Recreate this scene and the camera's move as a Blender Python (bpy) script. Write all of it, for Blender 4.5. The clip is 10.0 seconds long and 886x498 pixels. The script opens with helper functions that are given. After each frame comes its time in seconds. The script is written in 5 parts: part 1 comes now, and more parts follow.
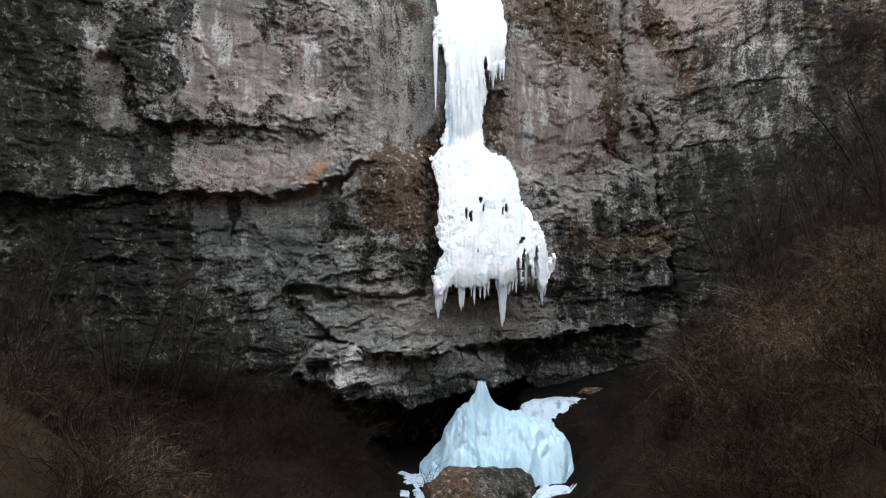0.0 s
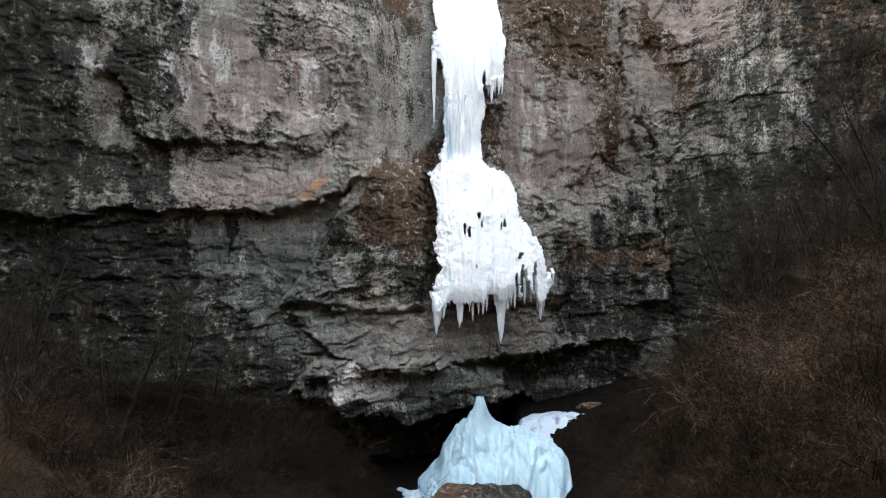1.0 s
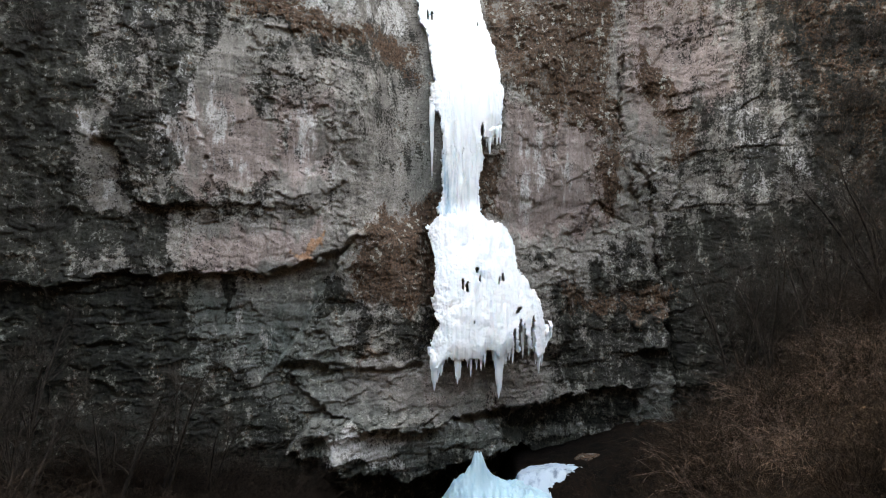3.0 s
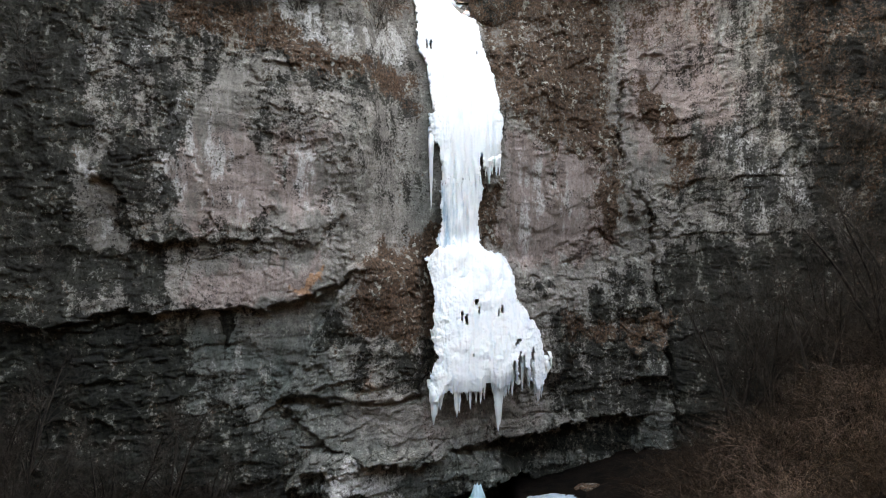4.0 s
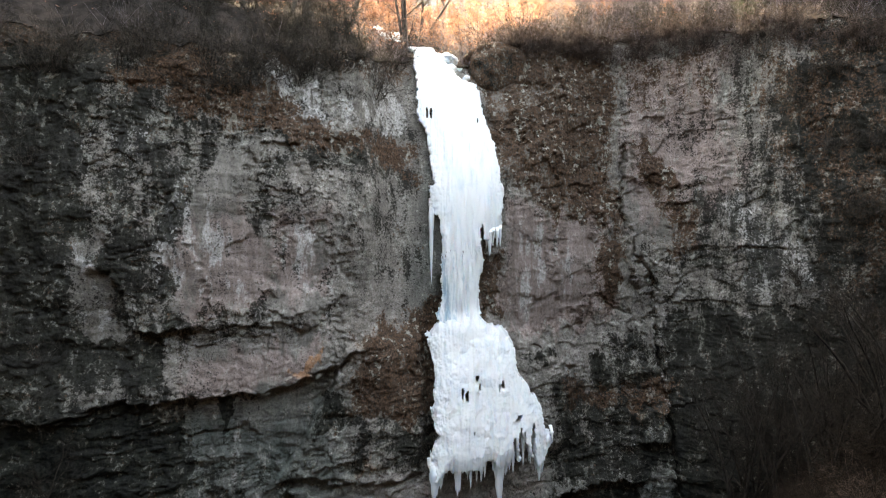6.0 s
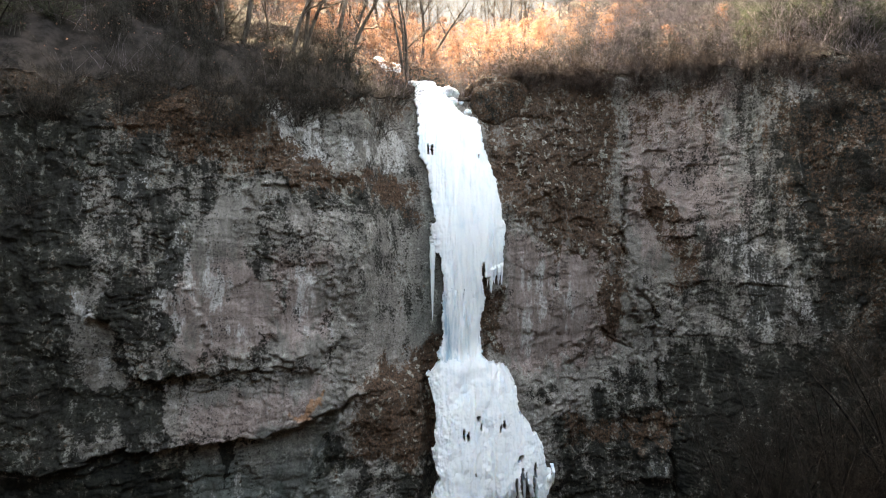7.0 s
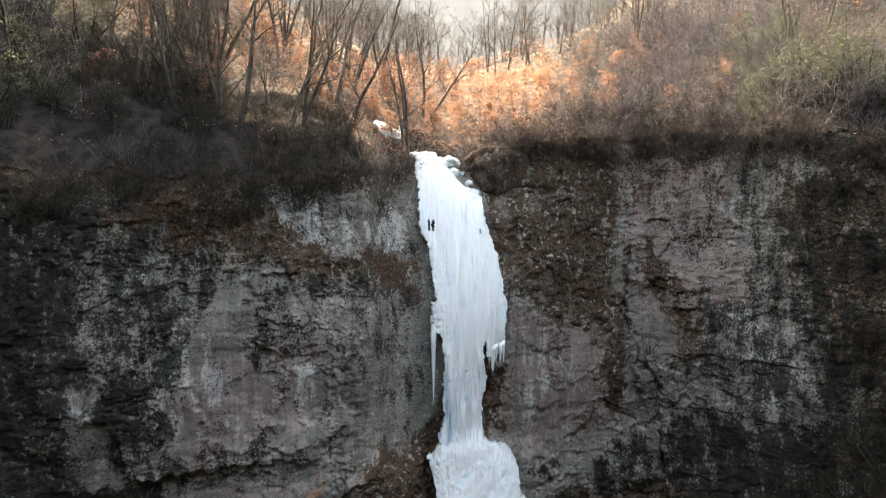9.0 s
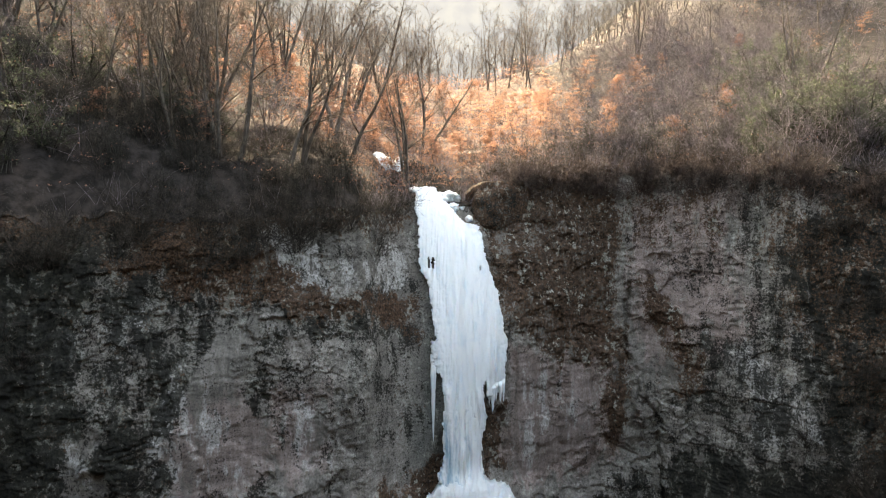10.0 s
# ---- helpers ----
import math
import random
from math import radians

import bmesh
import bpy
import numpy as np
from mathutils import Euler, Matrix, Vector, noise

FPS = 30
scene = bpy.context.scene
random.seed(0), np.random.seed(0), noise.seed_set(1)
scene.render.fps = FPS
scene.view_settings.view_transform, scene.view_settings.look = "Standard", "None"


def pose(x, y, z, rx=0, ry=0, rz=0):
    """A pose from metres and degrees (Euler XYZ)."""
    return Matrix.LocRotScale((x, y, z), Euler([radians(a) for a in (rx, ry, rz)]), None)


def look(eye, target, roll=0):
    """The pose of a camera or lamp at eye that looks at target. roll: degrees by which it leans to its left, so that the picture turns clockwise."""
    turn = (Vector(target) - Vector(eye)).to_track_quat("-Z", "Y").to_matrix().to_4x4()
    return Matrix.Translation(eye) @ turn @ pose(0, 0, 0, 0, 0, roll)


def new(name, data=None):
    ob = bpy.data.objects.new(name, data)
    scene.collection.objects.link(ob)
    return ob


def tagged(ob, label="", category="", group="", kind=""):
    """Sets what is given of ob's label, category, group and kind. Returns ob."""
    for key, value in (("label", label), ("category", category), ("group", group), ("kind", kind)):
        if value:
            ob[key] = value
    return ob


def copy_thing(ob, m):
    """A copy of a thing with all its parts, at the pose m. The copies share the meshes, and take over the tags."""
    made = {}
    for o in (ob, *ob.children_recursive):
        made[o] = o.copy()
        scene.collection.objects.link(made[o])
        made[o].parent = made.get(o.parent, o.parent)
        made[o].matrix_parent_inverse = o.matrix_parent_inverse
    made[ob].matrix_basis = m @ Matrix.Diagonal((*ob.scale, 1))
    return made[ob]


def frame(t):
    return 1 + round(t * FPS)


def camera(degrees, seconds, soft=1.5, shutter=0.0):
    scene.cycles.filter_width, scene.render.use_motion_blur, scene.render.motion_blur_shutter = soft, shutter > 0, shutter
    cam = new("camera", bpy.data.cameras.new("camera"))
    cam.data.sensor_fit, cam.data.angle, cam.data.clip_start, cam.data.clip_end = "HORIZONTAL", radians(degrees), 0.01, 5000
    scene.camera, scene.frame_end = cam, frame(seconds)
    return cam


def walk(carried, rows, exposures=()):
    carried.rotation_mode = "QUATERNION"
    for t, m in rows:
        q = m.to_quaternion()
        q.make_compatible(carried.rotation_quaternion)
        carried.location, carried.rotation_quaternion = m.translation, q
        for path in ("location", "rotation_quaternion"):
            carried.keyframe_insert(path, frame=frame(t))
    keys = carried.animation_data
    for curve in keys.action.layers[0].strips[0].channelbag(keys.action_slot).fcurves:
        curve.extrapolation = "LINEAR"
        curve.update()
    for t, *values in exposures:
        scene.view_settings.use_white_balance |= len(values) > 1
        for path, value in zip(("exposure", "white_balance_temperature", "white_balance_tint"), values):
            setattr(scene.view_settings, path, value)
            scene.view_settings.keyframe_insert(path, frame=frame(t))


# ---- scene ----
cam = camera(61.5, 10.0, soft=1.15)
METRES, EYE, TILT, LEAN, TURN = 20.0, 13.0, 0.0, 0.0, 0.0
ROWS = [
    (0.0, 0.0, 0.0, 0.0, -0.0, 0.0, 0.0),
    (0.5, 0.0017, 0.0009, 0.0182, -0.01, -0.03, -0.0),
    (1.0, 0.003, 0.0024, 0.0458, -0.04, -0.06, 0.0),
    (1.5, 0.0036, 0.0038, 0.0817, -0.07, -0.09, 0.01),
    (2.0, 0.0057, 0.0042, 0.1214, -0.07, -0.11, -0.01),
    (2.5, 0.0066, 0.0064, 0.162, -0.08, -0.16, -0.02),
    (4.0, 0.0075, 0.0146, 0.301, -0.13, -0.42, 0.05),
    (4.5, 0.0077, 0.0185, 0.3547, -0.14, -0.51, 0.07),
    (5.0, 0.0072, 0.0235, 0.4122, -0.14, -0.64, 0.06),
    (5.5, 0.0072, 0.0284, 0.4696, -0.14, -0.75, 0.07),
    (7.0, 0.0024, 0.0441, 0.6432, -0.16, -1.03, 0.04),
    (7.5, 0.001, 0.0519, 0.7014, -0.16, -1.12, 0.05),
    (8.0, 0.0005, 0.0596, 0.761, -0.15, -1.21, 0.07),
    (8.5, -0.0008, 0.0671, 0.8214, -0.17, -1.3, 0.08),
    (9.0, -0.0014, 0.0741, 0.8819, -0.19, -1.39, 0.06),
    (9.5, -0.0005, 0.0816, 0.9418, -0.19, -1.47, 0.04),
    (10.0, -0.0007, 0.0869, 0.9954, -0.18, -1.5, 0.02),
]
walk(cam, [(t, pose(0, 0, EYE, TILT, LEAN, TURN) @ pose(METRES * x, METRES * y, METRES * z, 90 + pitch, roll, yaw)) for t, x, y, z, yaw, pitch, roll in ROWS],
     exposures=[(0.0, 5.0, 12200, 13), (4.0, 4.85, 12000, 13), (7.0, 4.38, 11300, 10), (10.0, 3.93, 10700, 9)])

# ---- light: low winter sun behind the cliff, open sky in front of it ----
SUN_ELEVATION = 40.0
SUN_SIDE = -14.0
world = bpy.data.worlds.new("sky")
scene.world = world
world.use_nodes = True
wt = world.node_tree
sky = wt.nodes.new("ShaderNodeTexSky")
sky.sky_type = "NISHITA"
sky.sun_disc = False
sky.sun_elevation = radians(SUN_ELEVATION)
sky.sun_rotation = radians(SUN_SIDE)
sky.air_density, sky.dust_density, sky.ozone_density = 1.0, 4.0, 1.0
background = wt.nodes["Background"]
background.inputs["Strength"].default_value = 0.13
wt.links.new(sky.outputs[0], background.inputs["Color"])
sun_data = bpy.data.lights.new("sun", "SUN")
sun_data.energy, sun_data.angle, sun_data.color = 2.4, radians(0.5), (1.0, 0.98, 0.96)
sun = new("sun", sun_data)
sun.matrix_world = look((100 * math.sin(radians(SUN_SIDE)), 100 * math.cos(radians(SUN_SIDE)), 100 * math.tan(radians(SUN_ELEVATION))), (0, 0, 0))


# ---- numpy noise ----
def _hash(i, j, k, seed):
    h = (i * 374761393 + j * 668265263 + k * 2147483647 + seed * 1274126177) & 0xFFFFFFFF
    h = ((h ^ (h >> 13)) * 1274126177) & 0xFFFFFFFF
    h = ((h ^ (h >> 16)) * 2246822519) & 0xFFFFFFFF
    return ((h ^ (h >> 15)) & 0xFFFFFF) / float(0xFFFFFF)


def vnoise(x, y, seed=0):
    """Smooth value noise in two dimensions, from 0 to 1."""
    xi, yi = np.floor(x).astype(np.int64), np.floor(y).astype(np.int64)
    u, v = x - xi, y - yi
    u, v = u * u * u * (u * (u * 6 - 15) + 10), v * v * v * (v * (v * 6 - 15) + 10)
    a, b = _hash(xi, yi, 7, seed), _hash(xi + 1, yi, 7, seed)
    c, d = _hash(xi, yi + 1, 7, seed), _hash(xi + 1, yi + 1, 7, seed)
    return (a * (1 - u) + b * u) * (1 - v) + (c * (1 - u) + d * u) * v


def fbm(x, y, seed=0, octaves=4, gain=0.5):
    total, amp, norm = 0.0, 1.0, 0.0
    for o in range(octaves):
        total = total + amp * vnoise(x * 2 ** o + 17.3 * o, y * 2 ** o + 5.1 * o, seed + o)
        norm += amp
        amp *= gain
    return total / norm


def cells(x, y, seed=0):
    """Worley noise: distance to the nearest point, the gap to the second, and that cell's own number."""
    xi, yi = np.floor(x).astype(np.int64), np.floor(y).astype(np.int64)
    f1, f2, own = np.full(x.shape, 9.0), np.full(x.shape, 9.0), np.zeros(x.shape)
    for dx in (-1, 0, 1):
        for dy in (-1, 0, 1):
            px = xi + dx + _hash(xi + dx, yi + dy, 1, seed)
            py = yi + dy + _hash(xi + dx, yi + dy, 2, seed)
            d = np.hypot(px - x, py - y)
            near = d < f1
            f2 = np.where(near, f1, np.minimum(f2, d))
            own = np.where(near, _hash(xi + dx, yi + dy, 3, seed), own)
            f1 = np.where(near, d, f1)
    return f1, f2 - f1, own


def step(a, b, x):
    t = np.clip((x - a) / (b - a), 0, 1)
    return t * t * (3 - 2 * t)


def inside(x, z, pts):
    """Signed distance to a polygon, positive inside."""
    d = np.full(x.shape, 1e9)
    sign = np.zeros(x.shape, bool)
    for (ax, az), (bx, bz) in zip(pts, pts[1:] + pts[:1]):
        ex, ez = bx - ax, bz - az
        t = np.clip(((x - ax) * ex + (z - az) * ez) / (ex * ex + ez * ez + 1e-9), 0, 1)
        d = np.minimum(d, np.hypot(x - ax - t * ex, z - az - t * ez))
        cross = ((az > z) != (bz > z)) & (x < ex * (z - az) / (ez if abs(ez) > 1e-9 else 1e-9) + ax)
        sign ^= cross
    return np.where(sign, d, -d)


def along(x, z, pts):
    """Distance to an open line."""
    d = np.full(x.shape, 1e9)
    for (ax, az), (bx, bz) in zip(pts, pts[1:]):
        ex, ez = bx - ax, bz - az
        t = np.clip(((x - ax) * ex + (z - az) * ez) / (ex * ex + ez * ez), 0, 1)
        d = np.minimum(d, np.hypot(x - ax - t * ex, z - az - t * ez))
    return d


# ---- materials ----
class Nodes:
    def __init__(self, name):
        self.material = bpy.data.materials.new(name)
        self.material.use_nodes = True
        self.tree = self.material.node_tree
        self.bsdf = self.tree.nodes["Principled BSDF"]
        self.place = self.add("ShaderNodeNewGeometry").outputs["Position"]

    def add(self, kind, **inputs):
        node = self.tree.nodes.new(kind)
        for key, value in inputs.items():
            self.put(node.inputs[key.replace("_", " ")], value)
        return node

    def put(self, socket, value):
        if isinstance(value, bpy.types.NodeSocket):
            self.tree.links.new(value, socket)
        else:
            socket.default_value = value

    def noise(self, scale, detail=4.0, rough=0.6, stretch=(1, 1, 1), coords=None):
        mapping = self.add("ShaderNodeMapping", Vector=coords or self.place, Scale=stretch)
        return self.add("ShaderNodeTexNoise", Vector=mapping.outputs[0], Scale=scale, Detail=detail, Roughness=rough).outputs["Fac"]

    def math(self, op, a, b=0.0, c=0.0):
        node = self.tree.nodes.new("ShaderNodeMath")
        node.operation = op
        for socket, value in zip(node.inputs, (a, b, c)):
            self.put(socket, value)
        return node.outputs[0]

    def range(self, value, low, high, to_low=0.0, to_high=1.0):
        node = self.add("ShaderNodeMapRange")
        node.interpolation_type = "SMOOTHSTEP"
        for socket, v in zip(node.inputs, (value, low, high, to_low, to_high)):
            self.put(socket, v)
        return node.outputs[0]

    def mix(self, fac, a, b):
        node = self.tree.nodes.new("ShaderNodeMix")
        node.data_type = "RGBA"
        self.put(node.inputs[0], fac)
        for socket, v in ((node.inputs[6], a), (node.inputs[7], b)):
            self.put(socket, v if isinstance(v, bpy.types.NodeSocket) else (*v, 1.0))
        return node.outputs[2]

    def mask(self, name):
        node = self.tree.nodes.new("ShaderNodeAttribute")
        node.attribute_name = name
        return self.add("ShaderNodeSeparateColor", Color=node.outputs["Color"]).outputs

    def bump(self, height, strength=0.5, distance=0.05):
        node = self.add("ShaderNodeBump", Height=height, Strength=strength, Distance=distance)
        self.put(self.bsdf.inputs["Normal"], node.outputs[0])

    def done(self, colour, roughness=0.9, specular=0.3):
        self.put(self.bsdf.inputs["Base Color"], colour if isinstance(colour, bpy.types.NodeSocket) else (*colour, 1.0))
        self.put(self.bsdf.inputs["Roughness"], roughness)
        self.bsdf.inputs["Specular IOR Level"].default_value = specular
        return self.material


def cliff_material():
    n = Nodes("cliff_rock")
    dark, brown, pale = n.mask("cover")[:3]
    tan, rust, cool_shade = n.mask("stone")[:3]
    plain = n.mask("face")[0]
    broad = n.noise(0.35, 5, 0.6)
    middle = n.noise(0.95, 10, 0.66, (1, 1, 0.6))
    second = n.noise(1.15, 10, 0.68, (1.1, 1.0, 0.5))
    fine = n.noise(8.0, 8, 0.76)
    other = n.noise(7.5, 6, 0.75, (1.3, 1.3, 0.9))
    grain = n.noise(26.0, 4, 0.75)
    streak = n.noise(1.5, 9, 0.70, (1, 1, 0.09))
    layer = n.noise(1.3, 7, 0.68, (0.35, 0.35, 2.6))

    def spread(mask, *pairs):
        """A mask broken up by noises into patches with ragged edges."""
        total = n.math("MULTIPLY_ADD", mask, 2.0, -1.0 - 0.5 * sum(k for value, k in pairs))
        for value, k in pairs:
            total = n.math("MULTIPLY_ADD", value, k, total)
        return total

    colour = n.mix(n.range(broad, 0.35, 0.65), (0.165, 0.160, 0.144), (0.27, 0.25, 0.226))
    colour = n.mix(n.math("MULTIPLY", n.range(streak, 0.44, 0.62), 0.55), colour, (0.36, 0.335, 0.31))
    colour = n.mix(n.math("MULTIPLY", n.range(second, 0.55, 0.42), 0.45), colour, (0.11, 0.10, 0.088))
    tan_amount = n.range(spread(tan, (middle, 3.0), (streak, 2.0)), -0.4, 0.4)
    colour = n.mix(n.math("MULTIPLY", tan_amount, 0.85), colour, n.mix(n.range(streak, 0.4, 0.62), (0.225, 0.172, 0.155), (0.365, 0.288, 0.264)))
    # clean faces: even grey stone with faint runs
    clean = n.mix(n.range(streak, 0.4, 0.6), (0.150, 0.142, 0.128), (0.235, 0.222, 0.205))
    clean = n.mix(n.math("MULTIPLY", tan_amount, 0.65), clean, n.mix(n.range(streak, 0.4, 0.6), (0.195, 0.150, 0.138), (0.285, 0.232, 0.217)))
    colour = n.mix(n.math("MULTIPLY", plain, 0.65), colour, clean)
    # grey-green lower stone; its darkness includes the foot's shade, put into colour
    colour = n.mix(n.math("MULTIPLY", cool_shade, 0.8), colour, n.mix(n.range(middle, 0.4, 0.6), (0.050, 0.064, 0.059), (0.105, 0.128, 0.117)))
    pale_amount = n.range(spread(pale, (second, 3.5), (streak, 3.5), (fine, 1.5)), -0.25, 0.2)
    colour = n.mix(n.math("MULTIPLY", pale_amount, 0.88), colour, (0.46, 0.455, 0.435))
    rust_amount = n.range(spread(rust, (middle, 2.5), (fine, 2.0)), -0.1, 0.4)
    colour = n.mix(n.math("MULTIPLY", rust_amount, 0.75), colour, (0.36, 0.18, 0.09))
    # dark crusts of lichen and moss, in mottles and runs; also painted shade
    crust_shade = n.range(spread(dark, (middle, 2.8), (streak, 2.7), (fine, 5.2)), -0.08, 0.14)
    moss_shade = n.mix(n.range(second, 0.42, 0.58), (0.008, 0.009, 0.008), (0.020, 0.022, 0.017))
    colour = n.mix(n.math("MULTIPLY", crust_shade, 0.93), colour, moss_shade)
    growth = n.range(spread(n.math("MAXIMUM", brown, 0.12), (second, 4.2), (fine, 3.8), (streak, 1.2)), -0.05, 0.09)
    colour = n.mix(n.math("MULTIPLY", growth, 0.94), colour, n.mix(n.range(fine, 0.38, 0.62), (0.022, 0.015, 0.011), (0.105, 0.062, 0.040)))
    # crumbs of pale lichen, in swarms
    clump = n.noise(3.6, 9, 0.72)
    speck = n.range(n.math("MULTIPLY_ADD", second, 0.8, clump), 0.985, 1.03)
    colour = n.mix(n.math("MULTIPLY", speck, n.math("MULTIPLY", n.math("MULTIPLY_ADD", crust_shade, -0.35, 0.7), n.math("MULTIPLY_ADD", plain, -0.7, 1.0))), colour, (0.36, 0.365, 0.325))
    # the lows of the bumps, darkened in colour as shaded pits
    pit_shade = n.range(n.math("ADD", n.math("MULTIPLY", grain, 0.5), n.math("MULTIPLY", fine, 0.6)), 0.48, 0.41)
    colour = n.mix(n.math("MULTIPLY", pit_shade, 0.7), colour, (0.02, 0.019, 0.017))
    height = n.math("ADD", n.math("MULTIPLY", fine, 0.7), n.math("MULTIPLY", grain, 0.3))
    # hairline joints along the beds, and a grainy, uneven tone
    joint = n.math("MULTIPLY", n.range(n.math("ABSOLUTE", n.math("SUBTRACT", layer, 0.5)), 0.012, 0.0), n.range(broad, 0.42, 0.58))
    colour = n.mix(n.math("MULTIPLY", joint, 0.75), colour, (0.018, 0.015, 0.013))
    tone = n.math("ADD", n.math("MULTIPLY", fine, 2.0), n.math("ADD", n.math("MULTIPLY", grain, 2.4), n.math("MULTIPLY_ADD", other, 1.8, -2.2)))
    tone = n.mix(n.math("MULTIPLY", plain, 0.45), tone, (0.95, 0.95, 0.95))
    tone = n.math("MAXIMUM", tone, 0.12)
    gain = n.add("ShaderNodeVectorMath", Vector=colour)
    gain.operation = "SCALE"
    n.put(gain.inputs["Scale"], tone)
    colour = gain.outputs[0]
    n.bump(n.math("SUBTRACT", n.math("MULTIPLY_ADD", layer, 0.5, height), n.math("MULTIPLY", joint, 0.4)), 0.65, 0.13)
    return n.done(colour, n.range(cool_shade, 0.2, 0.9, 0.9, 0.75), 0.1)


def ice_material(name, white, blue, amount):
    n = Nodes(name)
    flute = n.noise(2.2, 5, 0.6, (1, 1, 0.10))
    lump = n.noise(1.3, 5, 0.6)
    fine = n.noise(9.0, 4, 0.6)
    colour = n.mix(n.math("MULTIPLY", n.range(flute, 0.5, 0.72), amount), white, blue)
    colour = n.mix(n.math("MULTIPLY", n.range(lump, 0.55, 0.75), amount * 0.7), colour, blue)
    n.bump(n.math("ADD", n.math("MULTIPLY", flute, 0.6), n.math("MULTIPLY", fine, 0.3)), 0.18, 0.12)
    n.bsdf.inputs["Subsurface Weight"].default_value = 0.25
    n.bsdf.inputs["Subsurface Radius"].default_value = (0.15, 0.25, 0.35)
    return n.done(colour, n.range(lump, 0.3, 0.7, 0.3, 0.55), 0.4)


def soil_material(name, dark, light, leaf, amount):
    n = Nodes(name)
    broad, middle, fine = n.noise(0.25, 4), n.noise(1.4, 5, 0.65), n.noise(9.0, 5, 0.75)
    crumb = n.add("ShaderNodeTexVoronoi", Vector=n.place, Scale=11.0)
    colour = n.mix(n.range(middle, 0.35, 0.65), dark, light)
    if name == "leaf_litter":
        broad = n.math("ADD", broad, n.math("MULTIPLY_ADD", n.mask("beech")[0], 0.55, -0.35))
    litter = n.range(n.math("ADD", fine, n.math("MULTIPLY_ADD", broad, 0.8, -0.4)), 0.62 - amount * 0.3, 0.72 - amount * 0.2)
    tone = n.add("ShaderNodeSeparateColor", Color=crumb.outputs["Color"]).outputs[0]
    colour = n.mix(n.math("MULTIPLY", litter, 0.85), colour, n.mix(tone, leaf, tuple(c * 0.45 for c in leaf)))
    n.bump(n.math("MULTIPLY_ADD", crumb.outputs["Distance"], 0.3, fine), 0.5, 0.06)
    return n.done(colour, 0.95, 0.04)


def bark_material(name, dark, light):
    n = Nodes(name)
    vary = n.add("ShaderNodeObjectInfo").outputs["Random"]
    fibre = n.noise(9.0, 5, 0.7, (1, 1, 0.2))
    patch = n.noise(2.0, 4)
    colour = n.mix(n.range(n.math("ADD", fibre, n.math("MULTIPLY_ADD", patch, 0.5, -0.25)), 0.35, 0.7), dark, light)
    colour = n.mix(n.math("MULTIPLY", vary, 0.35), colour, tuple(c * 0.6 for c in dark))
    n.bump(fibre, 0.6, 0.03)
    return n.done(colour, 0.9, 0.08)


def leaf_material(name, one, two):
    n = Nodes(name)
    vary = n.add("ShaderNodeNewGeometry").outputs["Random Per Island"]
    colour = n.mix(vary, one, two)
    n.done(colour, 0.7, 0.2)
    through_light = n.add("ShaderNodeBsdfTranslucent", Color=colour)
    both = n.add("ShaderNodeMixShader", Fac=0.55)
    n.tree.links.new(n.bsdf.outputs[0], both.inputs[1])
    n.tree.links.new(through_light.outputs[0], both.inputs[2])
    n.tree.links.new(both.outputs[0], n.tree.nodes["Material Output"].inputs["Surface"])
    return n.material


ROCK = cliff_material()
ICE = ice_material("fall_ice", (0.62, 0.665, 0.68), (0.38, 0.52, 0.60), 0.45)
COLUMN_ICE = ice_material("column_ice", (0.62, 0.665, 0.68), (0.18, 0.33, 0.42), 0.95)
MOUND_ICE = ice_material("mound_ice", (0.34, 0.53, 0.60), (0.20, 0.43, 0.53), 0.6)
SNOW = ice_material("old_snow", (0.36, 0.47, 0.54), (0.11, 0.17, 0.23), 1.0)
# gully soil set near black: the gully's shade is in its colour
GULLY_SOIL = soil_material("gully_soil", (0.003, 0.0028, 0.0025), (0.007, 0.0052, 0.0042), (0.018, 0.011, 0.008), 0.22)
HILL_SOIL = soil_material("leaf_litter", (0.010, 0.0095, 0.009), (0.034, 0.029, 0.027), (0.13, 0.085, 0.07), 0.3)
BARK = bark_material("grey_bark", (0.05, 0.042, 0.036), (0.15, 0.13, 0.11))
# a darker copy of grey_bark: the cliff foot's shade is in its colour
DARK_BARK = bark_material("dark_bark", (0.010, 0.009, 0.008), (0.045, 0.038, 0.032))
TWIG = bark_material("twig_bark", (0.07, 0.055, 0.045), (0.17, 0.14, 0.115))
# near-black stems: the banks' shade is put into this colour
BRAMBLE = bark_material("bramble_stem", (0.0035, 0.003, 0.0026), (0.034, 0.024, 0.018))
DRY_STEM = bark_material("dry_stem", (0.022, 0.017, 0.014), (0.12, 0.090, 0.075))
SCRUB = bark_material("scrub_twig", (0.011, 0.010, 0.009), (0.105, 0.092, 0.08))
RIM_TWIG = bark_material("rim_twig", (0.035, 0.027, 0.024), (0.17, 0.13, 0.115))
THICKET = bark_material("sapling_bark", (0.012, 0.012, 0.011), (0.085, 0.082, 0.072))
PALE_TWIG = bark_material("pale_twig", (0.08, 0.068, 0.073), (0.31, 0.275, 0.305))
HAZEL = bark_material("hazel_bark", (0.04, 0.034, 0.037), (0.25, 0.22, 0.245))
BEECH_LEAF = leaf_material("beech_leaf", (0.27, 0.155, 0.11), (0.16, 0.083, 0.062))
IVY_LEAF = leaf_material("ivy_leaf", (0.030, 0.040, 0.026), (0.060, 0.070, 0.050))


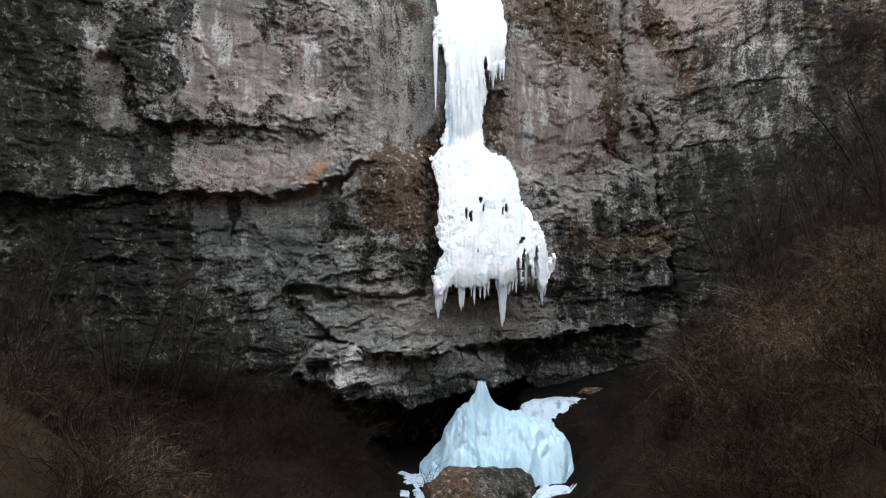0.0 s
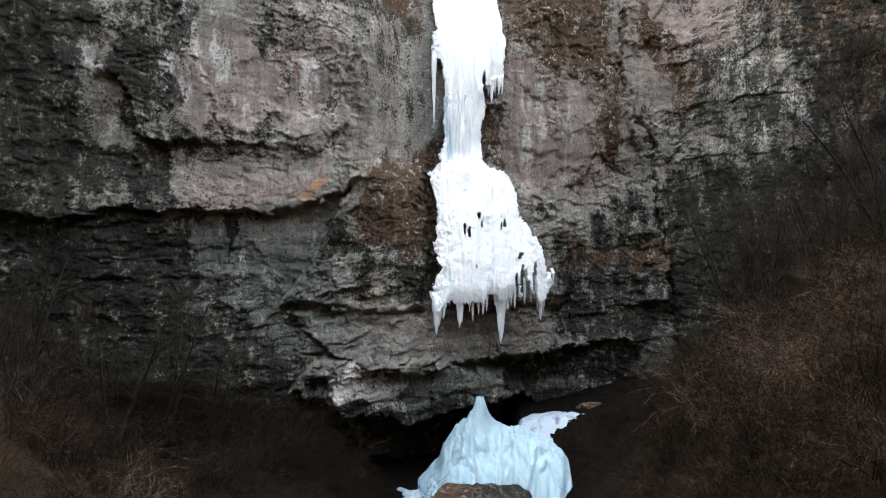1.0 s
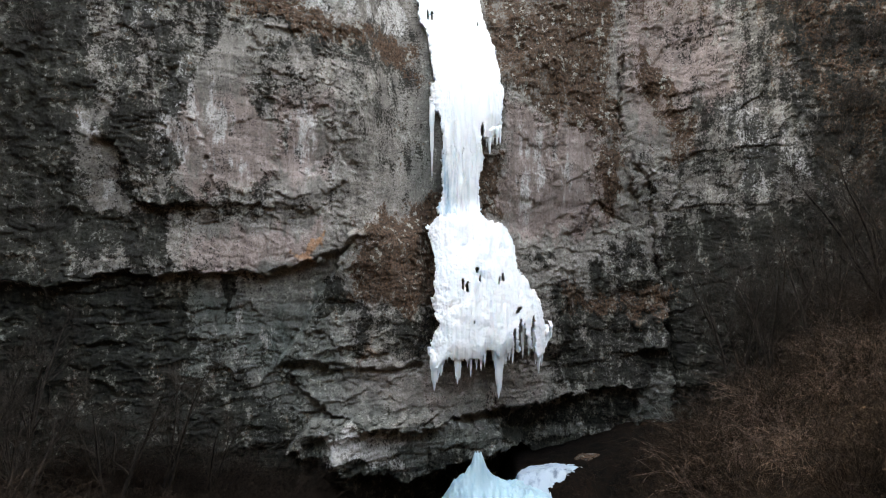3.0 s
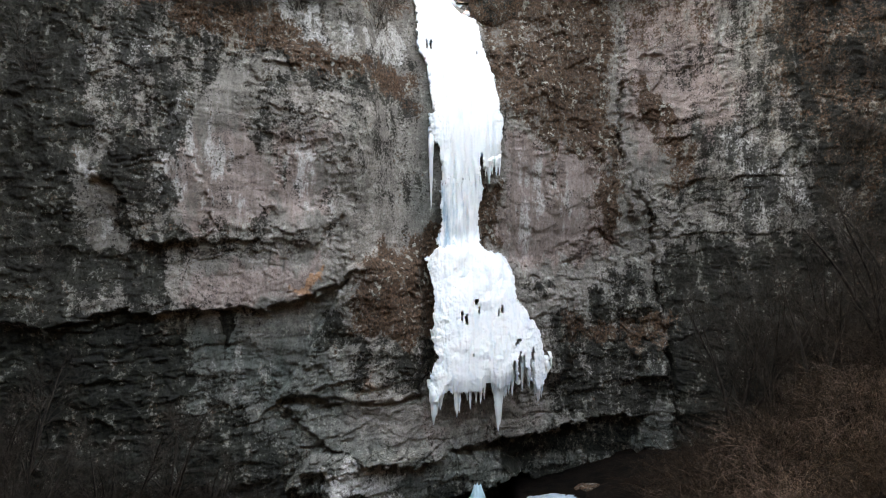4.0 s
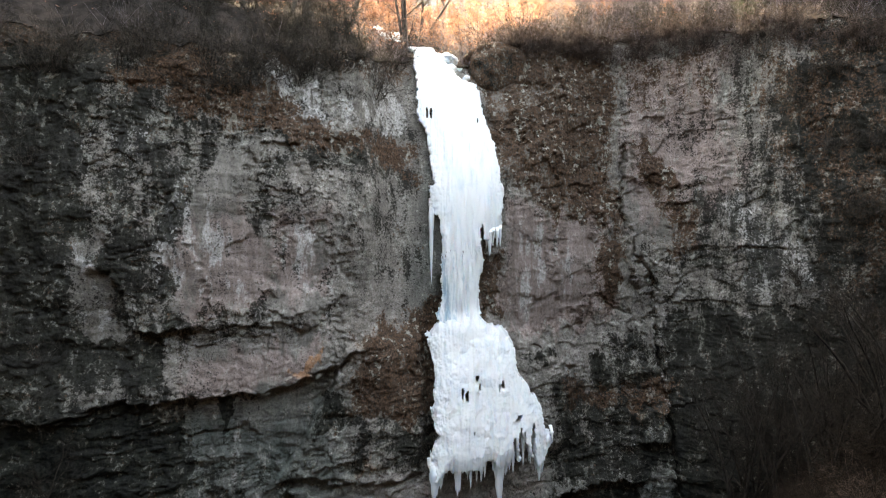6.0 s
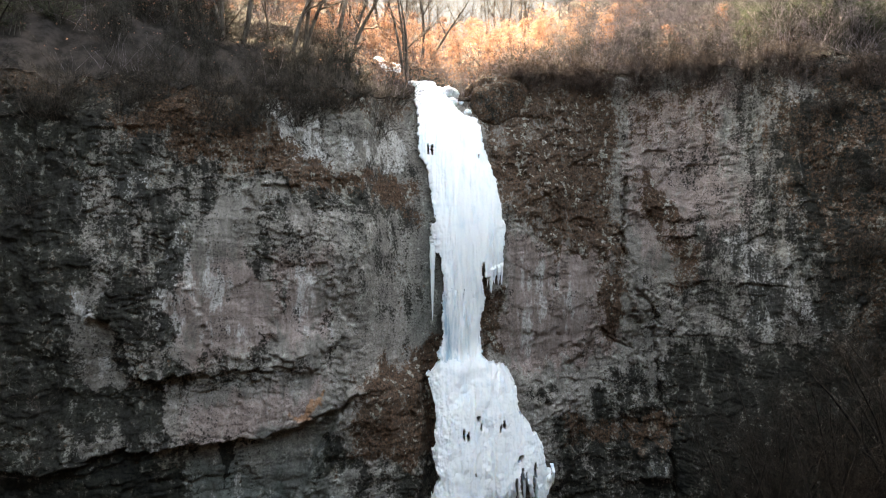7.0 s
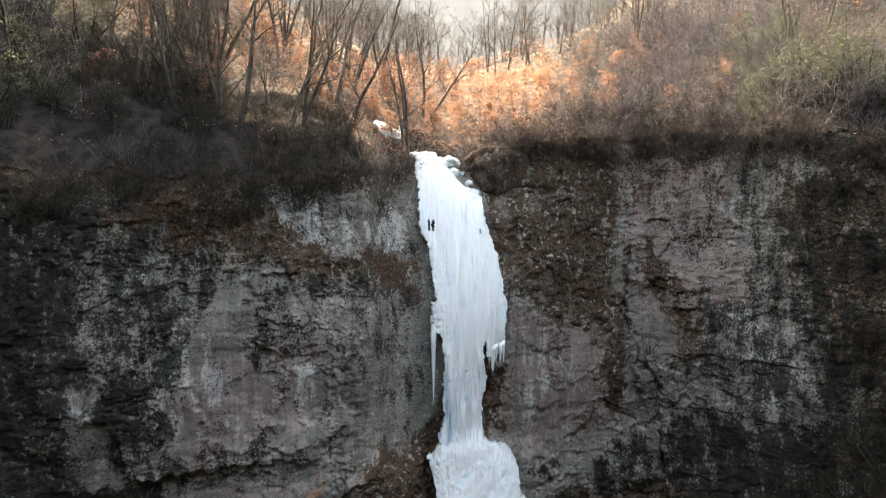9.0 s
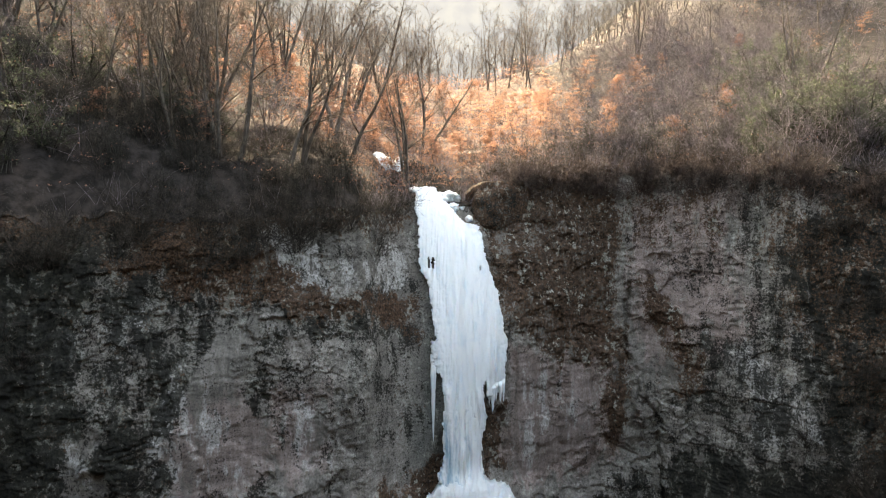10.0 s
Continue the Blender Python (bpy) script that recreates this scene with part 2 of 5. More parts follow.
# ---- mesh helpers ----
def grid_mesh(name, x, y, z, material, attributes=(), keep=None, smooth=True):
    """A sheet from 2D arrays; keep: which cells exist."""
    rows, cols = x.shape
    index = np.arange(rows * cols).reshape(rows, cols)
    quads = np.stack([index[:-1, :-1], index[:-1, 1:], index[1:, 1:], index[1:, :-1]], -1).reshape(-1, 4)
    if keep is not None:
        quads = quads[keep.reshape(-1)]
        used, quads = np.unique(quads, return_inverse=True)
        quads = quads.reshape(-1, 4)
    else:
        used = index.reshape(-1)
    co = np.stack([x.reshape(-1), y.reshape(-1), z.reshape(-1)], -1)[used]
    me = bpy.data.meshes.new(name)
    fill_mesh(me, co, quads, smooth)
    for key, values in attributes:
        layer = me.attributes.new(key, "FLOAT_COLOR", "POINT")
        layer.data.foreach_set("color", values.reshape(-1, 4)[used].astype(np.float32).reshape(-1))
    me.materials.append(material)
    return me


def fill_mesh(me, co, faces, smooth=True):
    faces = np.asarray(faces, np.int32)
    size = faces.shape[1]
    me.vertices.add(len(co))
    me.vertices.foreach_set("co", np.asarray(co, np.float32).reshape(-1))
    me.loops.add(faces.size)
    me.loops.foreach_set("vertex_index", faces.reshape(-1))
    me.polygons.add(len(faces))
    me.polygons.foreach_set("loop_start", np.arange(0, faces.size, size, dtype=np.int32))
    me.polygons.foreach_set("use_smooth", np.full(len(faces), smooth))
    me.update(calc_edges=True)


class Wood:
    """Collects tapered tubes (and leaves) as quads."""
    def __init__(self):
        self.co, self.faces = [], []

    def tube(self, pts, r0, r1, sides=3):
        base = len(self.co)
        last = len(pts) - 1
        for i, p in enumerate(pts):
            way = (pts[min(i + 1, last)] - pts[max(i - 1, 0)]).normalized()
            a = way.orthogonal().normalized()
            b = way.cross(a)
            r = r0 + (r1 - r0) * (i / last)
            for k in range(sides):
                w = 2 * math.pi * k / sides
                self.co.append(p + a * (r * math.cos(w)) + b * (r * math.sin(w)))
        for i in range(last):
            for k in range(sides):
                k2 = (k + 1) % sides
                q = base + i * sides
                self.faces.append((q + k, q + k2, q + sides + k2, q + sides + k))

    def leaf(self, p, size, rng):
        a = Vector((rng.uniform(-1, 1), rng.uniform(-1, 1), rng.uniform(-0.6, 0.6))).normalized() * size
        b = a.orthogonal().normalized() * size * 0.6
        base = len(self.co)
        self.co += [p - a, p + b, p + a, p - b]
        self.faces.append((base, base + 1, base + 2, base + 3))

    def mesh(self, name, material, smooth=True):
        me = bpy.data.meshes.new(name)
        fill_mesh(me, [tuple(c) for c in self.co], self.faces, smooth)
        me.materials.append(material)
        return me


def bent(start, way, length, segments, rng, wander=0.15, lift=0.0):
    pts, p, d = [start.copy()], start.copy(), way.normalized()
    for _ in range(segments):
        d = (d + Vector((rng.gauss(0, wander), rng.gauss(0, wander), rng.gauss(0, wander) + lift))).normalized()
        p = p + d * (length / segments)
        pts.append(p.copy())
    return pts


def sub(name, mesh, parent, label=""):
    ob = new(name, mesh)
    ob.parent = parent
    return tagged(ob, label)


# ---- the cliff ----
WALL_X = (-40, -24, -17, -14, -10, -7, -4.3, -2.6, 0, 3, 5.3, 10, 13.7, 15.5, 20.3, 24, 40)
WALL_Y = (25, 31.3, 34.6, 36, 38.2, 39.6, 40.6, 41.2, 43, 45, 46, 48, 48.7, 47.6, 42.9, 41.6, 37)


def wall_y(x, z):
    """The cliff's main face, without its relief."""
    return np.interp(x, WALL_X, WALL_Y) + 0.13 * np.maximum(0, z - 25) + 0.25 * np.exp(-((x - 1) / 5) ** 2) * np.maximum(0, z - 28)


def ice_line(x, z):
    """The plane that the ice hangs in: it leans back towards the lip."""
    heights, depths = (8, 10, 15, 18.3, 21, 26.5, 30.3, 33.4, 35.3, 38.0), (40.6, 40.7, 41.8, 43.0, 43.2, 44.0, 45.4, 46.9, 48.4, 50.5)
    return sum(np.interp(z + d, heights, depths) for d in (-1.6, -1.2, -0.8, -0.4, 0, 0.4, 0.8, 1.2, 1.6)) / 9 + 0.33 * (x - 1)


def rim_z(x):
    return np.interp(x, (-40, -20, -10, -5, -2.2, -1.4, 0.9, 2.2, 3.2, 8, 14, 22, 40), (33, 33.2, 33.6, 33.8, 34.6, 35.0, 34.4, 34.6, 35.8, 36.3, 36.6, 36.3, 36)) + 2.1 * (fbm(x * 0.45, x * 0, 71, 5, 0.62) - 0.5) * (1 - np.exp(-((x - 0.6) / 2.2) ** 4))


PLAIN_FACES = (
    (0.9, [(-16.91, 23.6), (-15.9, 23.8), (-15.8, 22.4), (-15.2, 22.1), (-15.0, 20.9), (-14.75, 18.8), (-16.15, 18.9), (-17.0, 21.2)]),
    (1.0, [(-12.85, 23.4), (-11.7, 25.8), (-10.6, 28.0), (-9.6, 27.9), (-9.8, 26.2), (-9.3, 24.2), (-8.6, 23.1), (-8.8, 21.9), (-9.3, 19.9), (-12.0, 19.75), (-12.9, 20.3)]),
    (0.9, [(-8.0, 23.1), (-6.9, 23.8), (-5.5, 23.4), (-5.8, 20.7), (-6.4, 19.3), (-8.0, 20.2)]),
    (0.7, [(-12.4, 18.4), (-10.5, 18.5), (-8.5, 18.5), (-6.4, 18.3), (-5.5, 17.4), (-6.4, 16.6), (-8.5, 16.0), (-10.8, 15.8), (-12.65, 16.1), (-12.6, 17.6)]),
    (0.7, [(-12.9, 15.4), (-10.1, 15.5), (-8.0, 15.5), (-5.25, 16.5), (-5.0, 14.7), (-6.4, 13.6), (-8.0, 12.3), (-10.1, 12.0), (-12.2, 12.9)]),
    (0.75, [(3.8, 25.2), (6.0, 25.0), (7.1, 22.5), (7.8, 19.0), (4.5, 17.8), (4.2, 19.8)]),
    (0.8, [(7.8, 24.6), (9.3, 24.2), (9.8, 20.4), (9.5, 19.0), (7.8, 19.0)]),
    (0.45, [(13.7, 30.2), (17.6, 29.7), (17.7, 26.6), (15.9, 26.2), (14.5, 28.4)]),
    (0.7, [(12.4, 26.9), (13.6, 26.6), (14.9, 24.0), (14.8, 23.2), (12.4, 23.2)]),
    (0.5, [(-7.4, 10.2), (-0.3, 10.3), (5.8, 9.9), (6.5, 8.6), (-1.0, 8.0), (-5.6, 8.4)]),
)


def build_cliff():
    cols = np.concatenate([np.linspace(-36, -24.2, 60), np.linspace(-24, 27, 980), np.linspace(27.2, 36, 44)])
    v = np.linspace(0, 1, 660)[:, None]
    x = np.repeat(cols[None, :], 660, 0)
    z = -1.5 + (rim_z(cols)[None, :] + 1.5) * v
    block = cells(x * 1.1, z * 1.4, 8)[2]
    chip = cells(x * 3.2, z * 3.8, 9)[2]
    wx = x + 0.5 * (fbm(x * 0.9, z * 0.9, 1, 4) - 0.5) + 0.22 * (block - 0.5) + 0.2 * (chip - 0.5)
    wz = z + 0.5 * (fbm(x * 0.8, z * 0.8, 3, 4) - 0.5) + 0.2 * (0.5 - block) + 0.22 * (chip - 0.5)
    y = wall_y(x, z)
    # broad bulges, beds and joints
    y = y - 1.6 * (fbm(x * 0.13, z * 0.16, 11, 3) - 0.5)
    # the face leans back under the rim
    y = y + 0.10 * np.maximum(0, z - (rim_z(x) - 3.5)) ** 2 * step(-1.5, -4, x) + 0.05 * np.maximum(0, z - (rim_z(x) - 2.5)) ** 2 * step(4, 8, x)
    tilted = wz + 0.05 * wx
    beds = fbm(wx * 0.16, tilted * 1.9, 13, 5, 0.6)
    y = y - 0.35 * (beds - 0.5) * (0.5 + 0.9 * step(20, 10, z))

    def chipped(value, steps, sharp=0.25):
        """Turns a smooth field into broken layers with crisp edges."""
        v = value * steps
        i = np.floor(v)
        return (i + step(0.5 - sharp, 0.5 + sharp, v - i)) / steps

    # faces that broke off clean, with hardly any relief or growth on them
    plain = np.zeros(x.shape)
    for strength, pts in PLAIN_FACES:
        plain = np.maximum(plain, strength * step(-0.2, 0.3, inside(wx, wz, pts) + 2.0 * (fbm(x * 0.9, z * 0.7, 19, 6, 0.66) - 0.5)))
    rough = 1 - 0.85 * plain
    y = y - 0.44 * (chipped(fbm(wx * 0.30, tilted * 0.55, 16, 5, 0.55), 10, 0.10) - 0.5) * rough * (1 - 0.55 * step(12.5, 10, z))
    y = y - 0.20 * (chipped(fbm(wx * 0.9, tilted * 1.7, 17, 4, 0.6), 9, 0.12) - 0.5) * (0.35 + 0.9 * fbm(x * 0.2, z * 0.2, 18, 3)) * rough
    d1, gap, own = cells(wx * 0.55, tilted * 0.45, 5)
    y = y - 0.25 * (own - 0.5) * step(0.0, 0.06, gap) * (0.3 + 0.7 * rough)
    d1, gap, own = cells(wx * 2.2, tilted * 3.4, 6)
    y = y - 0.12 * (own - 0.5) * step(0.0, 0.12, gap) * rough
    # thin beds at the foot, each set forward or back with a crisp edge
    bed = tilted * 1.9 + 1.1 * (fbm(wx * 0.16, wz * 0.1, 24, 4) - 0.5) + 0.5 * (fbm(wx * 1.4, wz * 0.3, 26, 3) - 0.5)
    row = np.floor(bed)
    proud = _hash(row.astype(np.int64), np.floor(wx * 0.16 + 3.7 * row).astype(np.int64), 4, 25) * 0.55 + 0.45 * vnoise(wx * 0.33 + 11.3 * row, row, 27)
    edge = step(0.0, 0.10, bed - row) * step(1.0, 0.93, bed - row)
    y = y - (0.07 + 0.30 * step(12.5, 9.5, z)) * (proud - 0.5) * edge * rough
    runs = fbm(x * 2.6, z * 0.3, 14, 4)
    y = y - 0.18 * (runs - 0.5) * step(12, 20, z)
    y = y - 0.10 * (fbm(x * 3.8, z * 4.6, 15, 4, 0.7) - 0.5) * (0.25 + 0.75 * rough)

    def slab(depth, soft, pts):
        nonlocal y
        y = y - depth * step(-soft, soft, inside(wx, wz, pts))

    def shelf(depth, rise, pts):
        """Rock above an overhanging edge: proud at the edge, dying out upwards."""
        nonlocal y
        s = wz - np.interp(wx, [p[0] for p in pts], [p[1] for p in pts])
        fade = step(pts[0][0] - 0.3, pts[0][0] + 1.5, wx) * step(pts[-1][0] + 0.3, pts[-1][0] - 1.5, wx)
        y = y - depth * fade * step(-0.06, 0.06, s) * np.exp(-np.maximum(s, 0) / rise)

    def crack(depth, width, pts):
        nonlocal y
        y = y + depth * step(width, 0, along(wx, wz, pts))

    # short broken ledges all over the face
    dice = random.Random(17)
    for i in range(120):
        cx, cz = dice.uniform(-23, 24), dice.uniform(4, 33)
        if cz > 19 and dice.random() < 0.45:
            continue
        half, tilt, deep, up = dice.uniform(0.5, 2.2), dice.gauss(0.03, 0.12), dice.uniform(0.08, 0.32), dice.uniform(0.25, 1.1)
        lo, hi = np.searchsorted(cols, (cx - half - 0.6, cx + half + 0.6))
        a, b = wx[:, lo:hi] - cx, wz[:, lo:hi] - cz
        rise = b - tilt * a
        y[:, lo:hi] -= deep * rough[:, lo:hi] * step(half, half * 0.4, np.abs(a)) * step(-0.04, 0.04, rise) * np.exp(-np.maximum(rise, 0) / up)
    # the long overhang of the wing and the beds over it
    shelf(0.8, 3.0, [(-24, 16.0), (-18.2, 15.3), (-16.2, 15.6), (-14.9, 15.85), (-12.9, 15.68), (-11.0, 15.8), (-8.5, 15.87), (-6.4, 16.45), (-5.0, 16.97), (-3.4, 17.9)])
    shelf(0.3, 1.2, [(-14.6, 19.2), (-13.6, 19.0), (-11.2, 19.0), (-9.6, 19.2)])
    shelf(0.14, 0.5, [(-10.5, 19.3), (-8, 18.9), (-5.5, 18.6)])
    shelf(0.18, 0.5, [(-11, 19.6), (-9, 19.8), (-6, 19.3)])
    shelf(0.16, 0.5, [(-12.9, 18.55), (-11, 18.75), (-9, 18.6), (-7, 18.5)])
    slab(0.3, 0.08, [(-16.0, 22.15), (-15.2, 22.05), (-14.95, 21.3), (-14.7, 21.15), (-14.75, 20.4), (-14.4, 19.45), (-13.7, 19.0), (-11.95, 18.97), (-11.0, 19.0), (-9.6, 19.15), (-6.2, 19.0), (-5.0, 20.4), (-5.6, 26.5), (-6.6, 29.6), (-13.5, 28.1), (-15.3, 23.8)])
    slab(0.3, 0.08, [(-16.0, 22.15), (-15.2, 22.05), (-14.95, 21.3), (-14.7, 21.15), (-14.75, 20.4), (-14.4, 19.45), (-13.7, 19.0), (-11.95, 18.97), (-11.2, 19.5), (-11.5, 22), (-13.0, 25), (-15, 24)])
    slab(-0.14, 0.1, [(-10.7, 22.8), (-10.0, 22.0), (-8.4, 21.3), (-5.9, 20.6), (-5.9, 24.6), (-9.2, 24.2)])
    # the block beside the ice, the beds under it and the caves at the foot
    slab(1.0, 0.2, [(-8.4, 10.8), (-6.7, 11.1), (-5.0, 10.4), (-2.6, 10.5), (-0.9, 10.8), (-1.0, 18.5), (-2.9, 19.0), (-4.7, 17.3), (-5.6, 15.5), (-6.7, 13.6)])
    slab(0.9, 0.5, [(0, 10.8), (7.5, 10.6), (8.5, 12), (8, 15), (5.5, 17.5), (3, 18.6), (0, 18.6)])
    slab(0.7, 0.15, [(-7.9, 10.4), (-0.1, 10.3), (7.7, 9.8), (8.1, 7.7), (0.5, 7.4), (-1.4, 7.1), (-5.6, 8.2)])
    shelf(0.5, 1.0, [(-8, 8.3), (-5.6, 8.2), (-1.4, 7.2), (0.5, 7.4), (4, 7.5), (9, 7.8), (14, 8.1)])
    slab(1.5, 0.12, [(-5.8, 5.35), (-4.1, 5.2), (-2.6, 4.85), (-1.54, 4.2), (-0.6, 4.5), (0.5, 4.72), (2.2, 4.7), (4.0, 5.0), (5.0, 5.6), (0.5, 7.4), (-2.6, 8.0), (-6.7, 7.9), (-7.9, 6.8)])
    slab(-3.6, 0.2, [(-7.3, 2.8), (-6.0, 5.25), (-4.1, 5.1), (-2.6, 4.75), (-1.54, 4.1), (-0.6, 4.4), (0.5, 4.62), (2.2, 4.6), (4.0, 4.9), (5.0, 5.0), (6.0, 3.9), (12, 3.3), (12, -6), (-12, -6)])
    slab(-1.0, 0.10, [(2.6, 7.25), (5.0, 7.5), (7.6, 7.73), (10.1, 7.95), (12.2, 8.1), (13.2, 7.3), (12.7, 5.7), (12.0, 3.6), (6.2, 3.4), (5.1, 5.3), (4.2, 6.2), (3.2, 6.8)])
    slab(-1.0, 0.2, [(-6.9, 6.9), (-5.6, 7.2), (-5.6, 5.1), (-6.9, 5.0)])
    # the corner and the flakes of the far wing
    crack(0.5, 0.24, [(11.9, 29.4), (11.6, 26.3), (12.7, 22.2), (13.8, 21.3), (14.0, 18.6), (14.5, 13.0), (15.3, 6.9)])
    crack(0.3, 0.18, [(8.1, 17.7), (9.3, 18.1), (10.1, 20.0), (11.2, 19.3), (12.4, 18.6)])
    slab(0.8, 0.12, [(12.5, 12.1), (14.4, 12.9), (14.5, 10.5), (12.9, 10.4)])
    slab(0.5, 0.15, [(12.0, 24.4), (13.1, 22.6), (13.9, 21.9), (12.9, 20.4), (12.2, 21.9)])
    slab(0.25, 0.3, [(14.5, 34.2), (17.2, 34.5), (17.6, 30.4), (17.3, 27.0), (14.9, 26.8), (11.8, 27.4), (11.8, 29.5)])
    # the gully that the ice runs in
    y = y + 0.8 * np.exp(-((x - 1.2) / 2.0) ** 2) * step(18, 21, z)
    # joints between the rounded head and its neighbours at the rim
    y = y + 0.9 * np.exp(-((x - 0.3) / 1.0) ** 2) * step(33, 35, z)

    # the groove behind the ice leans back towards the lip
    y = y + np.maximum(0, ice_line(x, z) + 0.45 - y) * step(-4.6, -2.0, x) * step(4.7, 3.3, x) * step(17, 19, z)

    cover, stone = np.zeros(x.shape + (4,)), np.zeros(x.shape + (4,))
    px = x + 2.6 * (fbm(x * 0.55, z * 0.4, 21, 6, 0.66) - 0.5)
    pz = z + 3.6 * (fbm(x * 0.7, z * 0.35, 22, 6, 0.66) - 0.5)
    ragged = 0.55 + 0.9 * fbm(x * 1.1, z * 0.5, 23, 5, 0.6)

    def patch(layer, channel, amount, soft, pts):
        m = amount * ragged * step(-soft - 0.3, soft + 0.3, inside(px, pz, pts))
        layer[..., channel] = np.maximum(layer[..., channel], m)

    # dark crusts, with lens vignette painted in towards both ends
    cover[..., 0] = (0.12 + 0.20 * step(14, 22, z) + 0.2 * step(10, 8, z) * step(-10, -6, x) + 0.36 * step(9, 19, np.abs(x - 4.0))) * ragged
    patch(cover, 0, 1.5, 1.3, [(-40, 34), (-16.2, 34), (-16.6, 21.4), (-16.4, 18.0), (-17.6, 15.9), (-40, 15.2)])
    patch(cover, 0, 0.55, 0.6, [(-15.6, 29.8), (-14.0, 28.0), (-13.6, 23.5), (-14.5, 22.0), (-15.6, 22.4)])
    patch(cover, 0, 0.95, 0.4, [(-6.7, 14.5), (-4.4, 15.5), (-4.1, 13.3), (-6.7, 13.0)])
    patch(cover, 0, 0.6, 0.5, [(-4.4, 13.6), (-0.1, 14.7), (1.5, 14.7), (1.5, 10.6), (-5.0, 10.9)])
    patch(cover, 0, 0.65, 0.7, [(10.1, 17.8), (14.2, 18.5), (14.8, 13.4), (12.4, 13.0), (10.1, 14.5)])
    patch(cover, 0, 0.85, 0.7, [(6.3, 14.6), (14.5, 14.5), (15.0, 8.3), (6.7, 7.7)])
    # right end: shade and vignette held in the colour
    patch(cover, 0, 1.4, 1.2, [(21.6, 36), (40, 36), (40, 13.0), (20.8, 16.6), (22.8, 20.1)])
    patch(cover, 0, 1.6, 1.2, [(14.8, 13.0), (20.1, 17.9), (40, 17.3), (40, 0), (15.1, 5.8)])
    # left wing below the overhang, its shade and vignette put into the colour
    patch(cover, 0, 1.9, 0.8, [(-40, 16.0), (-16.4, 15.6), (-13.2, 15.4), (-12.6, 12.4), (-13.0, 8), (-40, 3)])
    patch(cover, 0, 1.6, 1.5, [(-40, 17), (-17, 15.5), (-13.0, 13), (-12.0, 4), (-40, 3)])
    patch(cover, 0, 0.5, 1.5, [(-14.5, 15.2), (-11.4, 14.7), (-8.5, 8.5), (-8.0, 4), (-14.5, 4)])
    patch(cover, 0, 0.72, 1.0, [(-40, 36), (-10.0, 36), (-7.6, 29.6), (-1.3, 30.9), (-1.2, 25.7), (-5.3, 27.2), (-12.9, 28.8), (-20.8, 24.6), (-40, 24)])
    patch(cover, 0, 0.55, 0.5, [(-9.8, 27.2), (-8.0, 27.4), (-8.0, 23.7), (-9.8, 23.9)])
    patch(cover, 0, 0.45, 0.8, [(-5.6, 27.2), (-0.9, 26.9), (-0.9, 20.7), (-5.3, 21.3)])
    patch(cover, 0, 0.5, 0.4, [(-6.5, 12.0), (-7.4, 9.6), (-8.6, 10.6), (-8.0, 11.6)])
    # cave walls at the foot, their shade painted as dark cover
    patch(cover, 0, 1.0, 0.5, [(-8, 5.0), (6, 5.0), (13, 4), (13, -4), (-12, -4)])
    patch(cover, 0, 0.68, 1.0, [(14.5, 20.5), (17.5, 19.8), (22, 19.4), (24, 14), (14.8, 13)])
    patch(cover, 0, 0.6, 0.8, [(14.2, 27), (17.4, 27), (17.8, 25.6), (17.6, 21), (14.6, 21.5)])
    # brown grass, roots and moss
    patch(cover, 0, 0.42, 0.5, [(-4.4, 18.6), (-2.9, 19.2), (0.6, 19.9), (0.6, 14.3), (-4.4, 13.6)])
    patch(cover, 2, 0.3, 0.5, [(-4.4, 18.6), (-2.9, 19.2), (-0.6, 19.5), (-0.6, 11), (-4.6, 11)])
    patch(cover, 1, 0.95, 0.5, [(-4.4, 18.6), (-2.9, 19.2), (0.6, 19.9), (0.6, 14.3), (-4.4, 13.6)])
    patch(cover, 1, 0.9, 0.3, [(2.0, 22.9), (3.6, 22.6), (4.2, 18.9), (2.0, 18.8)])
    patch(cover, 1, 0.7, 0.6, [(7.3, 14.6), (14.8, 14.5), (14.8, 12.7), (7.7, 12.7)])
    patch(cover, 1, 0.70, 0.8, [(0.6, 36.5), (11.6, 36.8), (11.7, 24.6), (7.6, 24.9), (4.0, 26.4)])
    patch(cover, 1, 0.45, 1.0, [(18.5, 36.5), (40, 37), (40, 18.7), (22.8, 18.1), (22.2, 21.5), (20.6, 24.8), (18.8, 27.8)])
    patch(cover, 1, 0.6, 0.8, [(-40, 36), (-2, 36), (-1.5, 33.0), (-9, 32.4), (-40, 31)])
    patch(cover, 1, 0.8, 0.5, [(12.0, 30), (13.4, 29.5), (15.8, 25), (15.4, 22.5), (14.2, 23.5), (13.2, 26)])
    patch(cover, 1, 0.75, 0.4, [(10.2, 25), (11.6, 25), (12.4, 21.5), (11.6, 20), (10.8, 22)])
    patch(cover, 1, 0.6, 0.6, [(13.3, 27), (14.3, 27), (15.0, 24), (14.4, 22.5), (13.6, 24)])
    # washed and freshly broken stone
    patch(cover, 2, 0.42, 0.8, [(-13.2, 25.8), (-10.2, 25.8), (-9.4, 21), (-12.9, 20.4)])
    patch(cover, 2, 0.45, 0.7, [(-8.2, 25.2), (-6.0, 25.4), (-5.9, 20.6), (-7.6, 20.4)])
    patch(cover, 2, 0.35, 0.8, [(4.2, 24.6), (8.6, 24.8), (9.6, 19), (4.4, 18.4)])
    patch(cover, 2, 1.3, 0.1, [(-12.9, 24.7), (-12.2, 26.4), (-12.3, 23.7), (-12.8, 20.8), (-13.2, 20.8)])
    patch(cover, 2, 0.5, 0.5, [(-16.9, 23.0), (-15.4, 23.2), (-14.7, 19.5), (-16.9, 19.1)])
